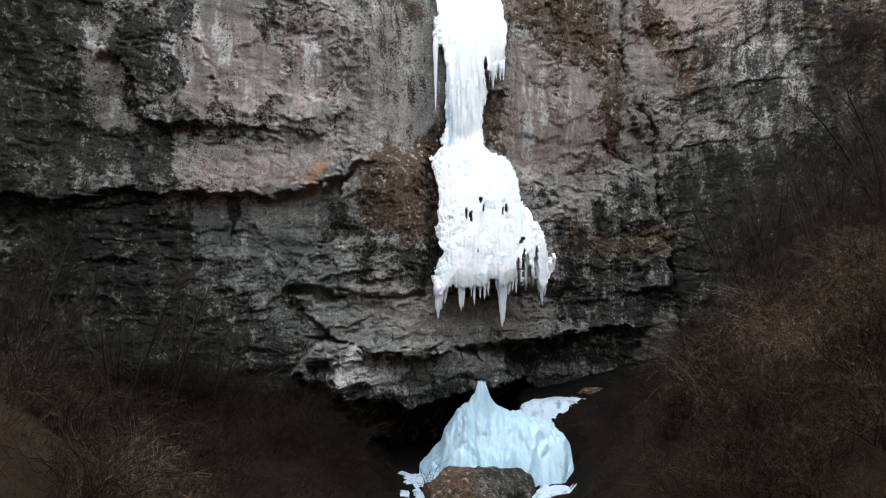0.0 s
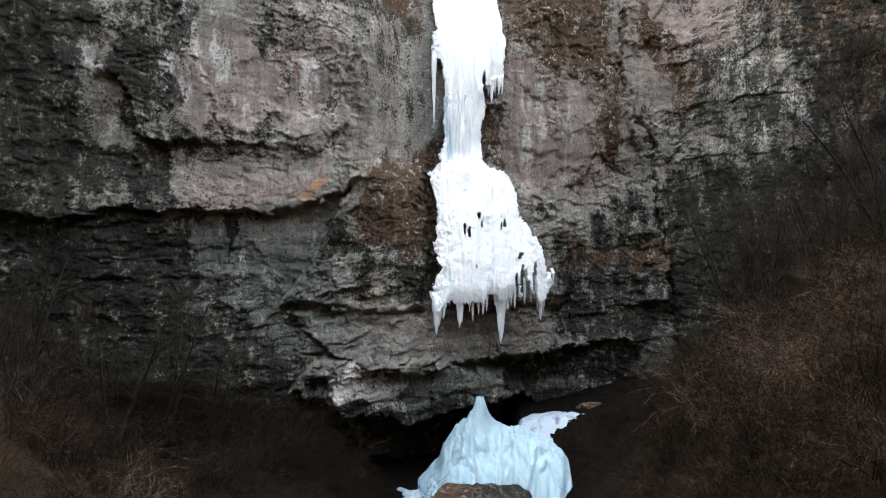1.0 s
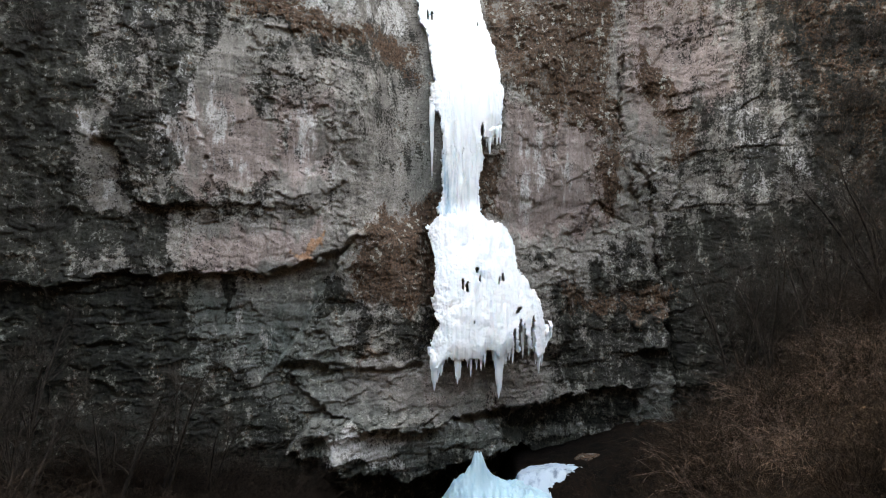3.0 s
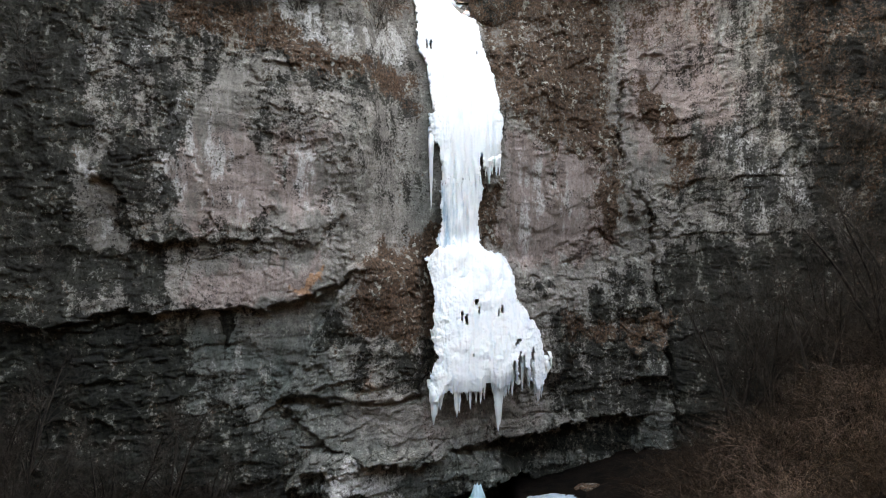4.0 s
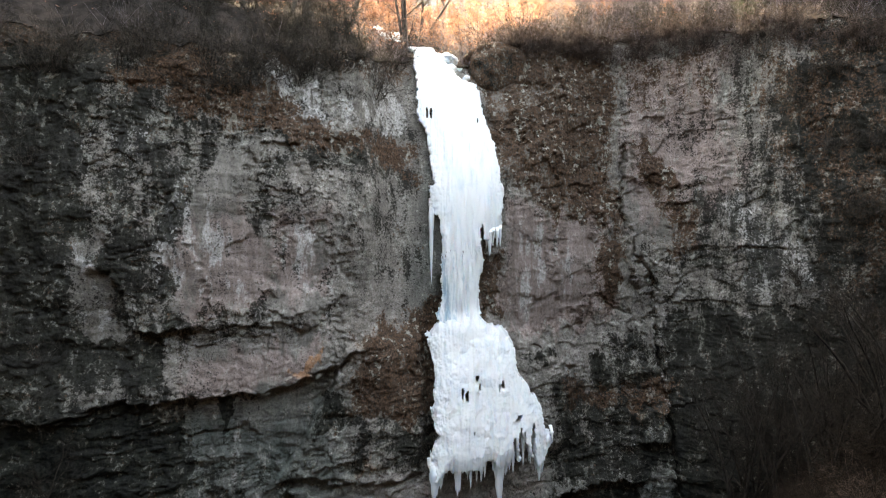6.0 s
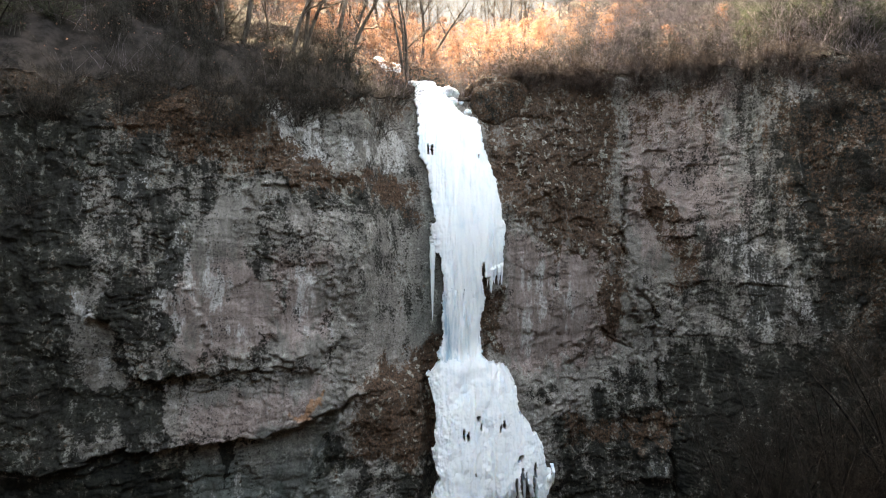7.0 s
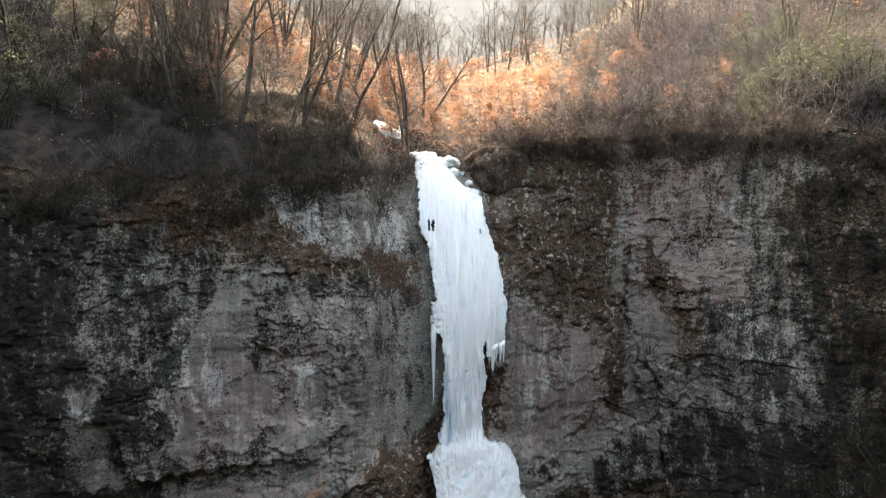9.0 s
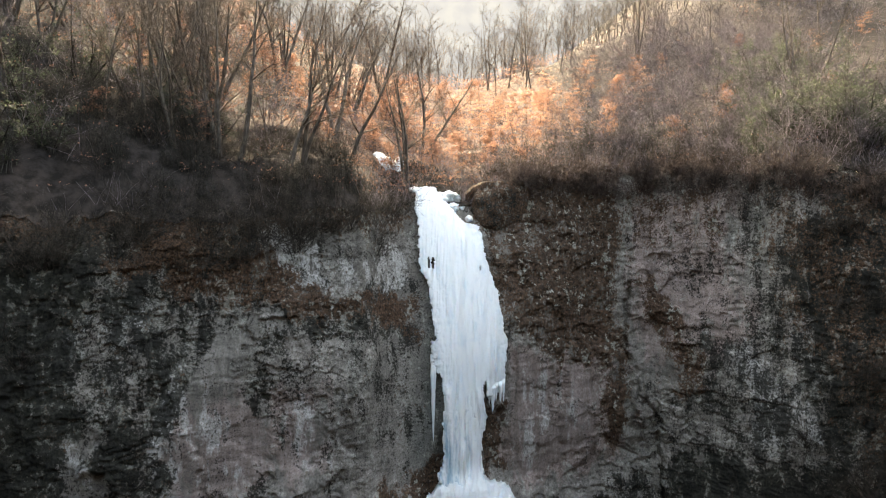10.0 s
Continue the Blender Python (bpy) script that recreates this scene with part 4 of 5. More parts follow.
def build_fall():
    fall = tagged(new("frozen_waterfall"), "tall white frozen waterfall with hanging icicles on the cliff", "frozen waterfall")
    fall.location = (1.0, 44.0, 35.0)
    bpy.context.view_layer.update()
    made = [
        ice_sheet("upper_curtain", 22.4, 35.9, fall, "smooth white ice curtain", ((-0.70, 31.0, 0.05, 0.30), (-0.46, 30.9, 0.06, 0.32), (2.52, 23.8, 0.08, 0.45), (2.33, 30.6, 0.03, 0.14))),
        ice_sheet("middle_column", 18.7, 22.4, fall, "narrow fluted bluish ice column", (), COLUMN_ICE),
        ice_sheet("lower_apron", 10.2, 18.7, fall, "broad lumpy ice apron",
                  ((1.30, 15.0, 0.05, 0.25), (1.55, 14.8, 0.06, 0.3), (2.10, 15.75, 0.09, 0.14), (2.28, 15.3, 0.04, 0.2), (3.58, 15.35, 0.08, 0.2), (3.38, 15.15, 0.04, 0.2), (4.45, 13.5, 0.12, 0.2),
                   (4.62, 12.0, 0.22, 0.85), (5.28, 12.1, 0.12, 0.8), (4.22, 11.7, 0.08, 0.7), (4.9, 11.5, 0.10, 0.6), (1.9, 12.9, 0.03, 0.1))),
    ]
    rng = random.Random(5)

    def hang(x, z, length, width, sheet, y=None):
        yy = float(ice_line(np.array([x]), np.array([z]))[0]) - 0.22 if y is None else y
        ob = sub("icicle", icicle_mesh(2.2, length, width, width * 0.9, rng.random(), ICE), sheet)
        ob.location = (x, yy, z)

    curtain, column, apron = made
    for x, z, length, width in ((-0.26, 11.0, 1.75, 0.34), (-0.1, 11.0, 1.3, 0.26), (0.1, 11.0, 0.95, 0.26), (-0.36, 10.9, 1.1, 0.14), (1.0, 11.0, 1.45, 0.20), (1.12, 11.0, 1.2, 0.17), (0.9, 10.9, 1.05, 0.12), (1.72, 11.0, 1.1, 0.13), (2.05, 11.0, 0.75, 0.13), (2.3, 11.0, 0.8, 0.15),
                                (2.5, 11.0, 0.6, 0.12), (1.55, 11.0, 0.6, 0.12), (3.3, 11.6, 3.0, 0.34), (3.1, 11.5, 1.3, 0.2), (3.42, 11.5, 2.6, 0.2), (3.9, 11.4, 0.75, 0.16), (4.1, 11.4, 0.9, 0.14), (4.75, 12.6, 1.85, 0.10), (4.68, 12.0, 1.3, 0.08), (5.06, 12.6, 1.75, 0.10),
                                (5.12, 12.2, 1.4, 0.08), (5.45, 11.9, 1.5, 0.2), (5.62, 11.6, 1.75, 0.26), (5.8, 11.6, 1.3, 0.2), (6.1, 12.0, 0.7, 0.18), (6.4, 12.2, 0.4, 0.1)):
        hang(x, z, length, width, apron)
    hang(-0.44, 25.3, 4.3, 0.17, curtain)
    hang(-0.38, 25.3, 3.2, 0.13, curtain)
    for x, z, length, width in ((2.95, 23.8, 1.3, 0.22), (3.15, 23.8, 0.75, 0.16), (3.4, 23.8, 0.8, 0.15), (3.58, 23.9, 0.9, 0.12), (2.75, 23.7, 0.8, 0.1)):
        hang(x, z, length, width, curtain)
    for i in range(16):
        x = rng.uniform(-0.3, 3.9)
        hang(x, 10.95, rng.uniform(0.15, 0.7), rng.uniform(0.04, 0.11), apron)
    for i in range(14):
        x = rng.uniform(0.3, 2.3)
        hang(x, rng.uniform(22.2, 24), rng.uniform(1.2, 3.0), rng.uniform(0.08, 0.16), curtain)
    for ob in made:
        ob.location = Vector(ob.location) - Vector(fall.location)
    for i, (x, y, z, r) in enumerate(((0.05, 47.9, 34.85, 0.42), (0.45, 48.3, 34.95, 0.40), (0.85, 48.6, 34.9, 0.36), (0.8, 48.0, 34.3, 0.34), (1.2, 48.4, 34.25, 0.3), (1.75, 47.7, 33.55, 0.24), (-1.75, 47.3, 35.35, 0.2))):
        bm = bmesh.new()
        bmesh.ops.create_icosphere(bm, subdivisions=4, radius=r)
        for v in bm.verts:
            v.co *= 1 + 0.45 * noise.noise(v.co * 3 + Vector((i, 2 * i, 0))) + 0.2 * noise.noise(v.co * 9)
            v.co.z *= 0.8
        for f in bm.faces:
            f.smooth = True
        me = bpy.data.meshes.new("ice_lump")
        bm.to_mesh(me)
        bm.free()
        me.materials.append(ICE)
        sub("ice_lump", me, fall).location = Vector((x, y, z)) - Vector(fall.location)


build_fall()


def build_mound():
    xs = np.linspace(-1.3, 7.35, 190)[None, :]
    vs = np.linspace(-1, 1, 150)[:, None]
    x, v = np.broadcast_arrays(xs, vs)
    crest = np.interp(x, (-1.3, -0.5, -0.13, 0.1, 0.5, 0.8, 1.07, 1.6, 1.86, 2.1, 2.4, 2.62, 3.18, 3.56, 4.3, 5.2, 6.2, 6.8, 7.05, 7.2, 7.35), (1.1, 1.9, 2.4, 3.1, 3.65, 4.1, 4.3, 4.62, 4.75, 4.8, 4.75, 4.66, 4.2, 3.95, 3.75, 3.45, 3.0, 2.6, 2.2, 0.9, -0.4))
    reach = np.interp(x, (-1.3, 0, 2, 4, 5, 6.5, 7.1, 7.35), (1.0, 2.2, 3.0, 3.0, 3.1, 2.9, 2.4, 1.2))
    ridge = np.interp(x, (-1.3, 2.1, 5, 7.35), (41.6, 41.6, 42.6, 42.4))
    power = np.interp(x, (-1.3, 1, 2.2, 3.4, 4.4, 5.6, 7.35), (1.4, 1.1, 0.95, 1.2, 2.2, 3.2, 3.6))
    out = np.abs(v)
    flute = fbm(x * 2.2 + 0.4 * v, v * 1.2, 61, 4) - 0.5
    y = np.where(v > 0, ridge - reach * out, ridge + 1.6 * out) - 0.5 * flute * np.minimum(out * 3, 1)
    foot = ground_z(x, y) - 0.25
    knob = 0.62 * np.exp(-(np.abs(x - 2.2) / 0.36) ** 4) * np.exp(-(out / 0.12) ** 3) * (1 + 1.2 * (fbm(x * 6, v * 20, 64, 3) - 0.5))
    knob = knob + 0.15 * np.exp(-(np.abs(x - 2.0) / 0.75) ** 2) * np.exp(-(out / 0.28) ** 2) - 0.9 * np.exp(-(np.abs(x - 3.75) / 0.16) ** 2) * np.exp(-((v - 0.82) / 0.14) ** 2)
    lump = np.abs(fbm(x * 1.1, v * 3.0, 65, 4) - 0.5) * step(7.2, 6.4, x) * step(-1.2, -0.4, x)
    y = y - 0.9 * lump * np.minimum(out * 3, 1)
    z = foot + np.maximum(crest - foot, 0.02) * (1 - out ** power) + knob + 0.7 * (lump - 0.12) * (1 - out) + 0.35 * flute * np.minimum(out * 3, 1) * (1 - out) + 0.16 * (fbm(x * 2.5, y * 2.5, 62, 4) - 0.5) + 0.16 * (fbm(x * 7, v * 14, 66, 4, 0.65) - 0.5)
    mound = tagged(new("ice_mound", grid_mesh("ice_mound", x, y, z, MOUND_ICE)), "pale blue ice cone frozen under the waterfall", "ice mound")


build_mound()


def snow_patch(cx, cy, rx, ry, seed, hill_side=False, ragged=1.1):
    rng = random.Random(seed)
    a = np.linspace(0, 2 * math.pi, 121)[None, :]
    r = np.linspace(0, 1, 18)[:, None]
    edge = 1.0 - 0.32 * ragged + ragged * (fbm(2.2 * np.cos(a) + seed, 2.2 * np.sin(a) + seed, seed, 6, 0.7) - 0.3)
    x = cx + rx * r * edge * np.cos(a)
    y = cy + ry * r * edge * np.sin(a)
    if hill_side:
        base = np.vectorize(lambda p, q: on_hill(p, q - float(rim_y(p, 4.0))).z)(x, y)
    else:
        base = ground_z(x, y)
    z = base + (0.26 if hill_side else 0.09) * (1 - r ** 3) - 0.10 * r ** 6 + 0.22 * (fbm(x * 3, y * 3, 63, 4, 0.6) - 0.42)
    return tagged(new("snow_patch", grid_mesh("snow_patch", x, y, z, SNOW)), "patch of old crusted snow on dead leaves", "snow patch", "snow patches")


snow_patch(6.2, 43.4, 2.2, 1.1, 3, ragged=0.6)
snow_patch(5.4, 42.8, 1.6, 0.9, 12, ragged=0.6)
snow_patch(-1.4, 39.9, 0.9, 1.1, 4)
snow_patch(-1.1, 38.2, 0.6, 0.9, 6)
snow_patch(5.7, 38.7, 1.5, 0.9, 7, ragged=0.7)
snow_patch(-2.0, 38.0, 0.35, 0.5, 8)
snow_patch(-2.1, 40.6, 0.45, 0.3, 13)
snow_patch(-1.6, 37.0, 0.4, 0.6, 14)
snow_patch(-6.9, 37.4, 0.4, 0.3, 16)
snow_patch(-3.2, float(rim_y(-3.2, 4.0)) + 6.6, 1.35, 1.3, 9, True, 0.25)


# ---- rocks ----
def boulder(name, at, size, seed, label, turn=0.0):
    bm = bmesh.new()
    bmesh.ops.create_icosphere(bm, subdivisions=5, radius=1.0)
    shift = Vector((seed * 3.1, seed * 1.7, seed))
    for v in bm.verts:
        p = v.co.copy()
        f = 1 + 0.35 * noise.noise(p * 0.9 + shift) + 0.16 * noise.noise(p * 2.3 + shift) + 0.07 * noise.noise(p * 6 + shift) + 0.03 * noise.noise(p * 14 + shift)
        q = p * f
        q = Vector((max(-1.0, min(1.0, q.x)), max(-0.95, min(0.95, q.y)), max(-0.7, min(0.86, q.z))))
        q += p * (0.05 * noise.noise(p * 3 + shift) + 0.02 * noise.noise(p * 11 + shift))
        v.co = Vector((q.x * size[0], q.y * size[1], q.z * size[2]))
    for f in bm.faces:
        f.smooth = True
    me = bpy.data.meshes.new(name)
    bm.to_mesh(me)
    bm.free()
    co = np.empty(len(me.vertices) * 3, np.float32)
    me.vertices.foreach_get("co", co)
    mossy = step(0.1, -0.5, co[0::3] / size[0]) if size[0] > 2.5 else 0.75 + 0 * co[0::3]
    one = np.ones(len(mossy))
    for key, values in (("cover", (0.75 * one, 0.2 + 0.55 * mossy, 0.3 * (1 - mossy), one)), ("stone", (0.2 * one, 0 * one, 0.3 * one, one)), ("face", (0 * one, one, one, one))):
        layer = me.attributes.new(key, "FLOAT_COLOR", "POINT")
        layer.data.foreach_set("color", np.stack(values, -1).astype(np.float32).reshape(-1))
    me.materials.append(ROCK)
    ob = tagged(new(name, me), label, "boulder")
    ob.matrix_world = pose(*at, 0, 0, turn)
    return ob


boulder("boulder", (2.0, 38.3, -0.15), (2.9, 2.2, 2.1), 2, "large dark mossy boulder in front of the ice mound", 12)
boulder("boulder", (3.9, 49.6, 34.2), (2.4, 1.9, 2.0), 9, "rounded brown rock head beside the lip of the waterfall", 20)
boulder("boulder", (-4.5, 39.5, 2.0), (0.5, 0.5, 0.35), 5, "small pale stone on the gully floor", 40)
boulder("boulder", (9.0, 44.6, 4.3), (0.9, 0.6, 0.45), 6, "flat grey stone at the cave mouth", 5)


# ---- trees and shrubs ----
def tree_meshes(seed, height, forks, lean=0.12, twigs=5, thick=0.0155, far=False):
    rng = random.Random(seed)
    trunk, crown = Wood(), Wood()
    stems = []
    for i in range(forks):
        a = rng.uniform(0, 6.28)
        spread = lean * (0.4 if forks == 1 else 1.6)
        way = Vector((math.cos(a) * spread, math.sin(a) * spread, 1))
        h = height * rng.uniform(0.8, 1.05)
        pts = bent(Vector((0.08 * math.cos(a), 0.08 * math.sin(a), -0.4)), way, h, 12, rng, 0.055, 0.02)
        r = height * thick * rng.uniform(0.8, 1.2)
        trunk.tube(pts, r, r * 0.12, 4 if far else 7)
        stems.append((pts, r, h))
    for pts, r, h in stems:
        for j in range(int(15 / forks ** 0.5)):
            f = rng.uniform(0.28, 0.97)
            k = f * 12
            i = min(int(k), 11)
            start = pts[i].lerp(pts[i + 1], k - i)
            a = rng.uniform(0, 6.28)
            way = Vector((math.cos(a), math.sin(a), rng.uniform(0.5, 1.4)))
            length = h * (0.42 - 0.28 * f) * rng.uniform(0.7, 1.3)
            limb = bent(start, way, length, 6, rng, 0.14, 0.06)
            lr = max(0.012, r * (1 - f) * 0.55)
            crown.tube(limb, lr, 0.008, 3 if far else 4)
            for m in range(4 if far else 5):
                g = rng.uniform(0.25, 1.0) * 5.99
                gi = int(g)
                s2 = limb[gi].lerp(limb[gi + 1], g - gi)
                d = (limb[gi + 1] - limb[gi]).normalized()
                way2 = d + Vector((rng.gauss(0, 0.6), rng.gauss(0, 0.6), rng.gauss(0.15, 0.5)))
                branch = bent(s2, way2, length * rng.uniform(0.25, 0.55), 3, rng, 0.2, 0.04)
                crown.tube(branch, 0.012, 0.005, 3)
                for q in range(twigs):
                    g2 = rng.uniform(0.2, 1.0) * 2.99
                    b = branch[int(g2)].lerp(branch[int(g2) + 1], g2 - int(g2))
                    d2 = (branch[int(g2) + 1] - branch[int(g2)]).normalized()
                    way3 = d2 + Vector((rng.gauss(0, 0.7), rng.gauss(0, 0.7), rng.gauss(0.1, 0.5)))
                    crown.tube(bent(b, way3, rng.uniform(0.25, 0.8), 1, rng, 0.2, 0.03), 0.008, 0.003, 3)
    return trunk, crown


def tree(name, label, seed, height, forks, lean=0.12, twigs=5, group="bare trees", bark=None):
    root = tagged(new(name), label, "tree", group)
    trunk, crown = tree_meshes(seed, height, forks, lean, twigs)
    sub("trunk", trunk.mesh("trunk", bark or BARK), root)
    sub("crown", crown.mesh("crown", bark or TWIG), root, "bare twiggy crown")
    return root


def shrub(name, label, seed, size, stems, material, arch=0.0, group="shrubs", twig=4):
    """Many thin stems from one root stock, arching over when arch is high."""
    rng = random.Random(seed)
    wood = Wood()
    for i in range(stems):
        a = rng.uniform(0, 6.28)
        out = rng.uniform(0.1, 1.0)
        start = Vector((math.cos(a), math.sin(a), 0)) * (rng.uniform(0, 0.35) * size) + Vector((0, 0, -0.15))
        way = Vector((math.cos(a) * out, math.sin(a) * out, rng.uniform(0.6, 1.6)))
        length = size * rng.uniform(0.6, 1.35)
        pts, p, d = [start], start.copy(), way.normalized()
        for k in range(5):
            d = (d + Vector((rng.gauss(0, 0.3), rng.gauss(0, 0.27), rng.gauss(0, 0.2) - arch * (k / 5) * 0.65))).normalized()
            p = p + d * (length / 5)
            pts.append(p.copy())
        wood.tube(pts, rng.uniform(0.008, 0.024), 0.005, 3)
        for m in range(twig):
            g = rng.uniform(0.25, 1.0) * 4.99
            s = pts[int(g)].lerp(pts[int(g) + 1], g - int(g))
            d2 = (pts[int(g) + 1] - pts[int(g)]).normalized() + Vector((rng.gauss(0, 0.7), rng.gauss(0, 0.7), rng.gauss(0, 0.5) - 0.3 * arch))
            wood.tube(bent(s, d2, size * rng.uniform(0.15, 0.4), 2, rng, 0.25, -0.08 * arch), 0.009, 0.004, 3)
    return tagged(new(name, wood.mesh(name, material)), label, "shrub", group)


def sapling(seed, height, leaves):
    rng = random.Random(seed)
    root = tagged(new("beech_sapling"), "young beech holding dry orange leaves on the slope", "sapling", "beech saplings")
    wood, foliage = Wood(), Wood()
    pts = bent(Vector((0, 0, -0.2)), Vector((rng.gauss(0, 0.1), rng.gauss(0, 0.1), 1)), height, 8, rng, 0.06)
    wood.tube(pts, 0.03, 0.006, 5)
    for i in range(26):
        f = rng.uniform(0.12, 0.98) * 7.99
        s = pts[int(f)].lerp(pts[int(f) + 1], f - int(f))
        a = rng.uniform(0, 6.28)
        limb = bent(s, Vector((math.cos(a), math.sin(a), rng.uniform(0.0, 0.5))), height * (0.5 - 0.04 * f) * rng.uniform(0.5, 1), 5, rng, 0.12, -0.01)
        wood.tube(limb, 0.012, 0.004, 3)
        for j in range(leaves):
            g = rng.uniform(0.25, 1.0) * 4.99
            p = limb[int(g)].lerp(limb[int(g) + 1], g - int(g))
            foliage.leaf(p + Vector((rng.gauss(0, 0.14), rng.gauss(0, 0.14), rng.gauss(0, 0.05))), rng.uniform(0.04, 0.07), rng)
    sub("trunk", wood.mesh("trunk", BARK), root)
    sub("foliage", foliage.mesh("foliage", BEECH_LEAF, False), root, "dry orange foliage")
    return root


def plant(kinds, spots, rng, low=0.8, high=1.25, lean=0.0):
    """The first spot of each kind takes the original, the others copies."""
    fresh = list(kinds)
    for i, p in enumerate(spots):
        k = i % len(kinds)
        s = rng.uniform(low, high)
        m = pose(p.x, p.y, p.z, rng.uniform(-6, 6), rng.uniform(-6, 6) + lean * rng.random(), rng.uniform(0, 360))
        if i < len(fresh):
            ob = kinds[k]
            ob.matrix_basis = m
        else:
            ob = copy_thing(kinds[k], m)
        ob.scale = (s, s, s)


rng = random.Random(11)
# woods along the rim
rim_trees = [tree("bare_tree", "leafless grey-barked tree above the cliff edge", 100 + i, h, f, l) for i, (h, f, l) in enumerate(((10, 3, 0.16), (9, 1, 0.1), (11, 2, 0.12), (8, 4, 0.2), (10, 2, 0.22), (7, 1, 0.15)))]
spots = [on_hill(-13.5, 4.5), on_hill(-15, 6.2), on_hill(-12.8, 7.5), on_hill(-12.2, 5.5), on_hill(-6.2, 9.0), on_hill(-16.8, 7.5)]
for i in range(110):
    x = rng.uniform(-26, 30)
    if x < -3 or rng.random() < 0.1:
        spots.append(on_hill(x, rng.uniform(4.5, 32)))
plant(rim_trees, spots, rng, 0.75, 1.2, 14.0)

lip_tree = tree("bare_tree", "forked leafless tree at the lip of the waterfall", 131, 9.5, 3, 0.15, 6, "")
lip_tree.matrix_basis = Matrix.Translation(on_hill(-2.0, 1.6)) @ pose(0, 0, 0, -4, 3, 40)
for i, (x, s, lean, tall) in enumerate(((-8.2, 2.6, 13, 10.5), (-7.4, 3.0, 17, 9.5), (-10.6, 3.4, 9, 11.0), (-11.4, 3.8, 6, 10.0), (-5.2, 4.2, 21, 9.0))):
    leaning = tree("bare_tree", "leafless tree leaning out beside the cliff edge", 140 + i, tall, 1 + i % 2, 0.12, 6)
    leaning.matrix_basis = Matrix.Translation(on_hill(x, s)) @ pose(0, 0, 0, -3, lean, 0) @ pose(0, 0, 0, 0, 0, 70 * i)

beeches = [sapling(200 + i, h, n) for i, (h, n) in enumerate(((2.6, 26), (3.4, 26), (1.8, 30)))]
spots = []
for i in range(120):
    x = rng.gauss(0, 9)
    spots.append(on_hill(x, rng.uniform(3.5, 30)))
plant(beeches, spots, rng, 0.7, 1.3)

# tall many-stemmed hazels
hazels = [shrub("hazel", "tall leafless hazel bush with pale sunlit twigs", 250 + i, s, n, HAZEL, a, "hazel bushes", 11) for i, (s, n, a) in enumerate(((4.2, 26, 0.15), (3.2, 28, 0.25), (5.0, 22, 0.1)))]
spots = [on_hill(18.5, 1.0), on_hill(16.6, 1.6), on_hill(20.6, 0.8), on_hill(13.0, 1.5), on_hill(9.0, 2.0), on_hill(22.5, 1.5)]
for i in range(110):
    x = rng.uniform(9, 25) if rng.random() < 0.66 else rng.uniform(-26, -9)
    spots.append(on_hill(x, rng.uniform(1.5, 42)))
plant(hazels, spots, rng, 0.75, 1.25)

# scrub along the rim and over its edge
scrub = [shrub("rim_shrub", "tangled leafless shrub on the cliff edge", 300 + i, s, n, SCRUB, a, "rim shrubs", 6) for i, (s, n, a) in enumerate(((1.9, 34, 0.3), (1.5, 36, 0.7), (2.4, 31, 0.15)))]
spots = []
for i in range(118):
    x = rng.uniform(-25, 28)
    if -2.2 < x < 2.6:
        continue
    spots.append(on_hill(x, rng.uniform(-0.05, 7.0) if x < 0 else rng.uniform(0.0, 6.0)))
for i in range(60):
    x = rng.uniform(-24, -2.6)
    spots.append(on_cliff(x, float(np.interp(x, RIM_X, RIM_Z)) - rng.uniform(0.0, 2.6)))
for i in range(60):
    spots.append(on_cliff(rng.uniform(20.0, 27), rng.uniform(13, 35.5)))
for i in range(18):
    spots.append(on_cliff(rng.uniform(-23, -17.5), rng.uniform(14, 33)))
plant(scrub, spots, rng, 0.55, 1.1)

edge_bushes = [shrub("rim_shrub", "brown leafless shrub hanging over the cliff edge", 310 + i, s, n, RIM_TWIG, a, "rim shrubs", 6) for i, (s, n, a) in enumerate(((1.7, 24, 0.5), (1.3, 26, 0.9)))]
spots = []
for i in range(80):
    x = rng.uniform(4.6, 25)
    spots.append(on_cliff(x, float(np.interp(x, RIM_X, RIM_Z)) - rng.uniform(-0.2, 0.6 + 0.08 * x)))
plant(edge_bushes, spots, rng, 0.8, 1.5)


# thin upright saplings crowding the bank over the cliff
def sapling_clump(seed, tall, stems):
    rng = random.Random(seed)
    wood = Wood()
    for i in range(stems):
        a, r = rng.uniform(0, 6.28), rng.uniform(0.05, 0.9)
        pts = bent(Vector((r * math.cos(a), r * math.sin(a), -0.3)), Vector((rng.gauss(0, 0.16), rng.gauss(0, 0.16), 1)), tall * rng.uniform(0.5, 1.15), 7, rng, 0.09, 0.02)
        wood.tube(pts, rng.uniform(0.012, 0.03), 0.006, 4)
        for m in range(11):
            g = rng.uniform(0.2, 1.0) * 6.99
            s = pts[int(g)].lerp(pts[int(g) + 1], g - int(g))
            w = rng.uniform(0, 6.28)
            twig = bent(s, Vector((math.cos(w), math.sin(w), rng.uniform(0.2, 1.1))), tall * rng.uniform(0.08, 0.26), 3, rng, 0.2, 0.02)
            wood.tube(twig, 0.009, 0.004, 3)
            for q in range(3):
                wood.tube(bent(twig[rng.randrange(1, 3)], Vector((rng.gauss(0, 1), rng.gauss(0, 1), rng.gauss(0.3, 0.6))), rng.uniform(0.15, 0.5), 1, rng, 0.2), 0.006, 0.003, 3)
    return tagged(new("sapling_clump", wood.mesh("sapling_clump", THICKET)), "clump of thin grey leafless saplings above the cliff", "saplings", "sapling clumps")


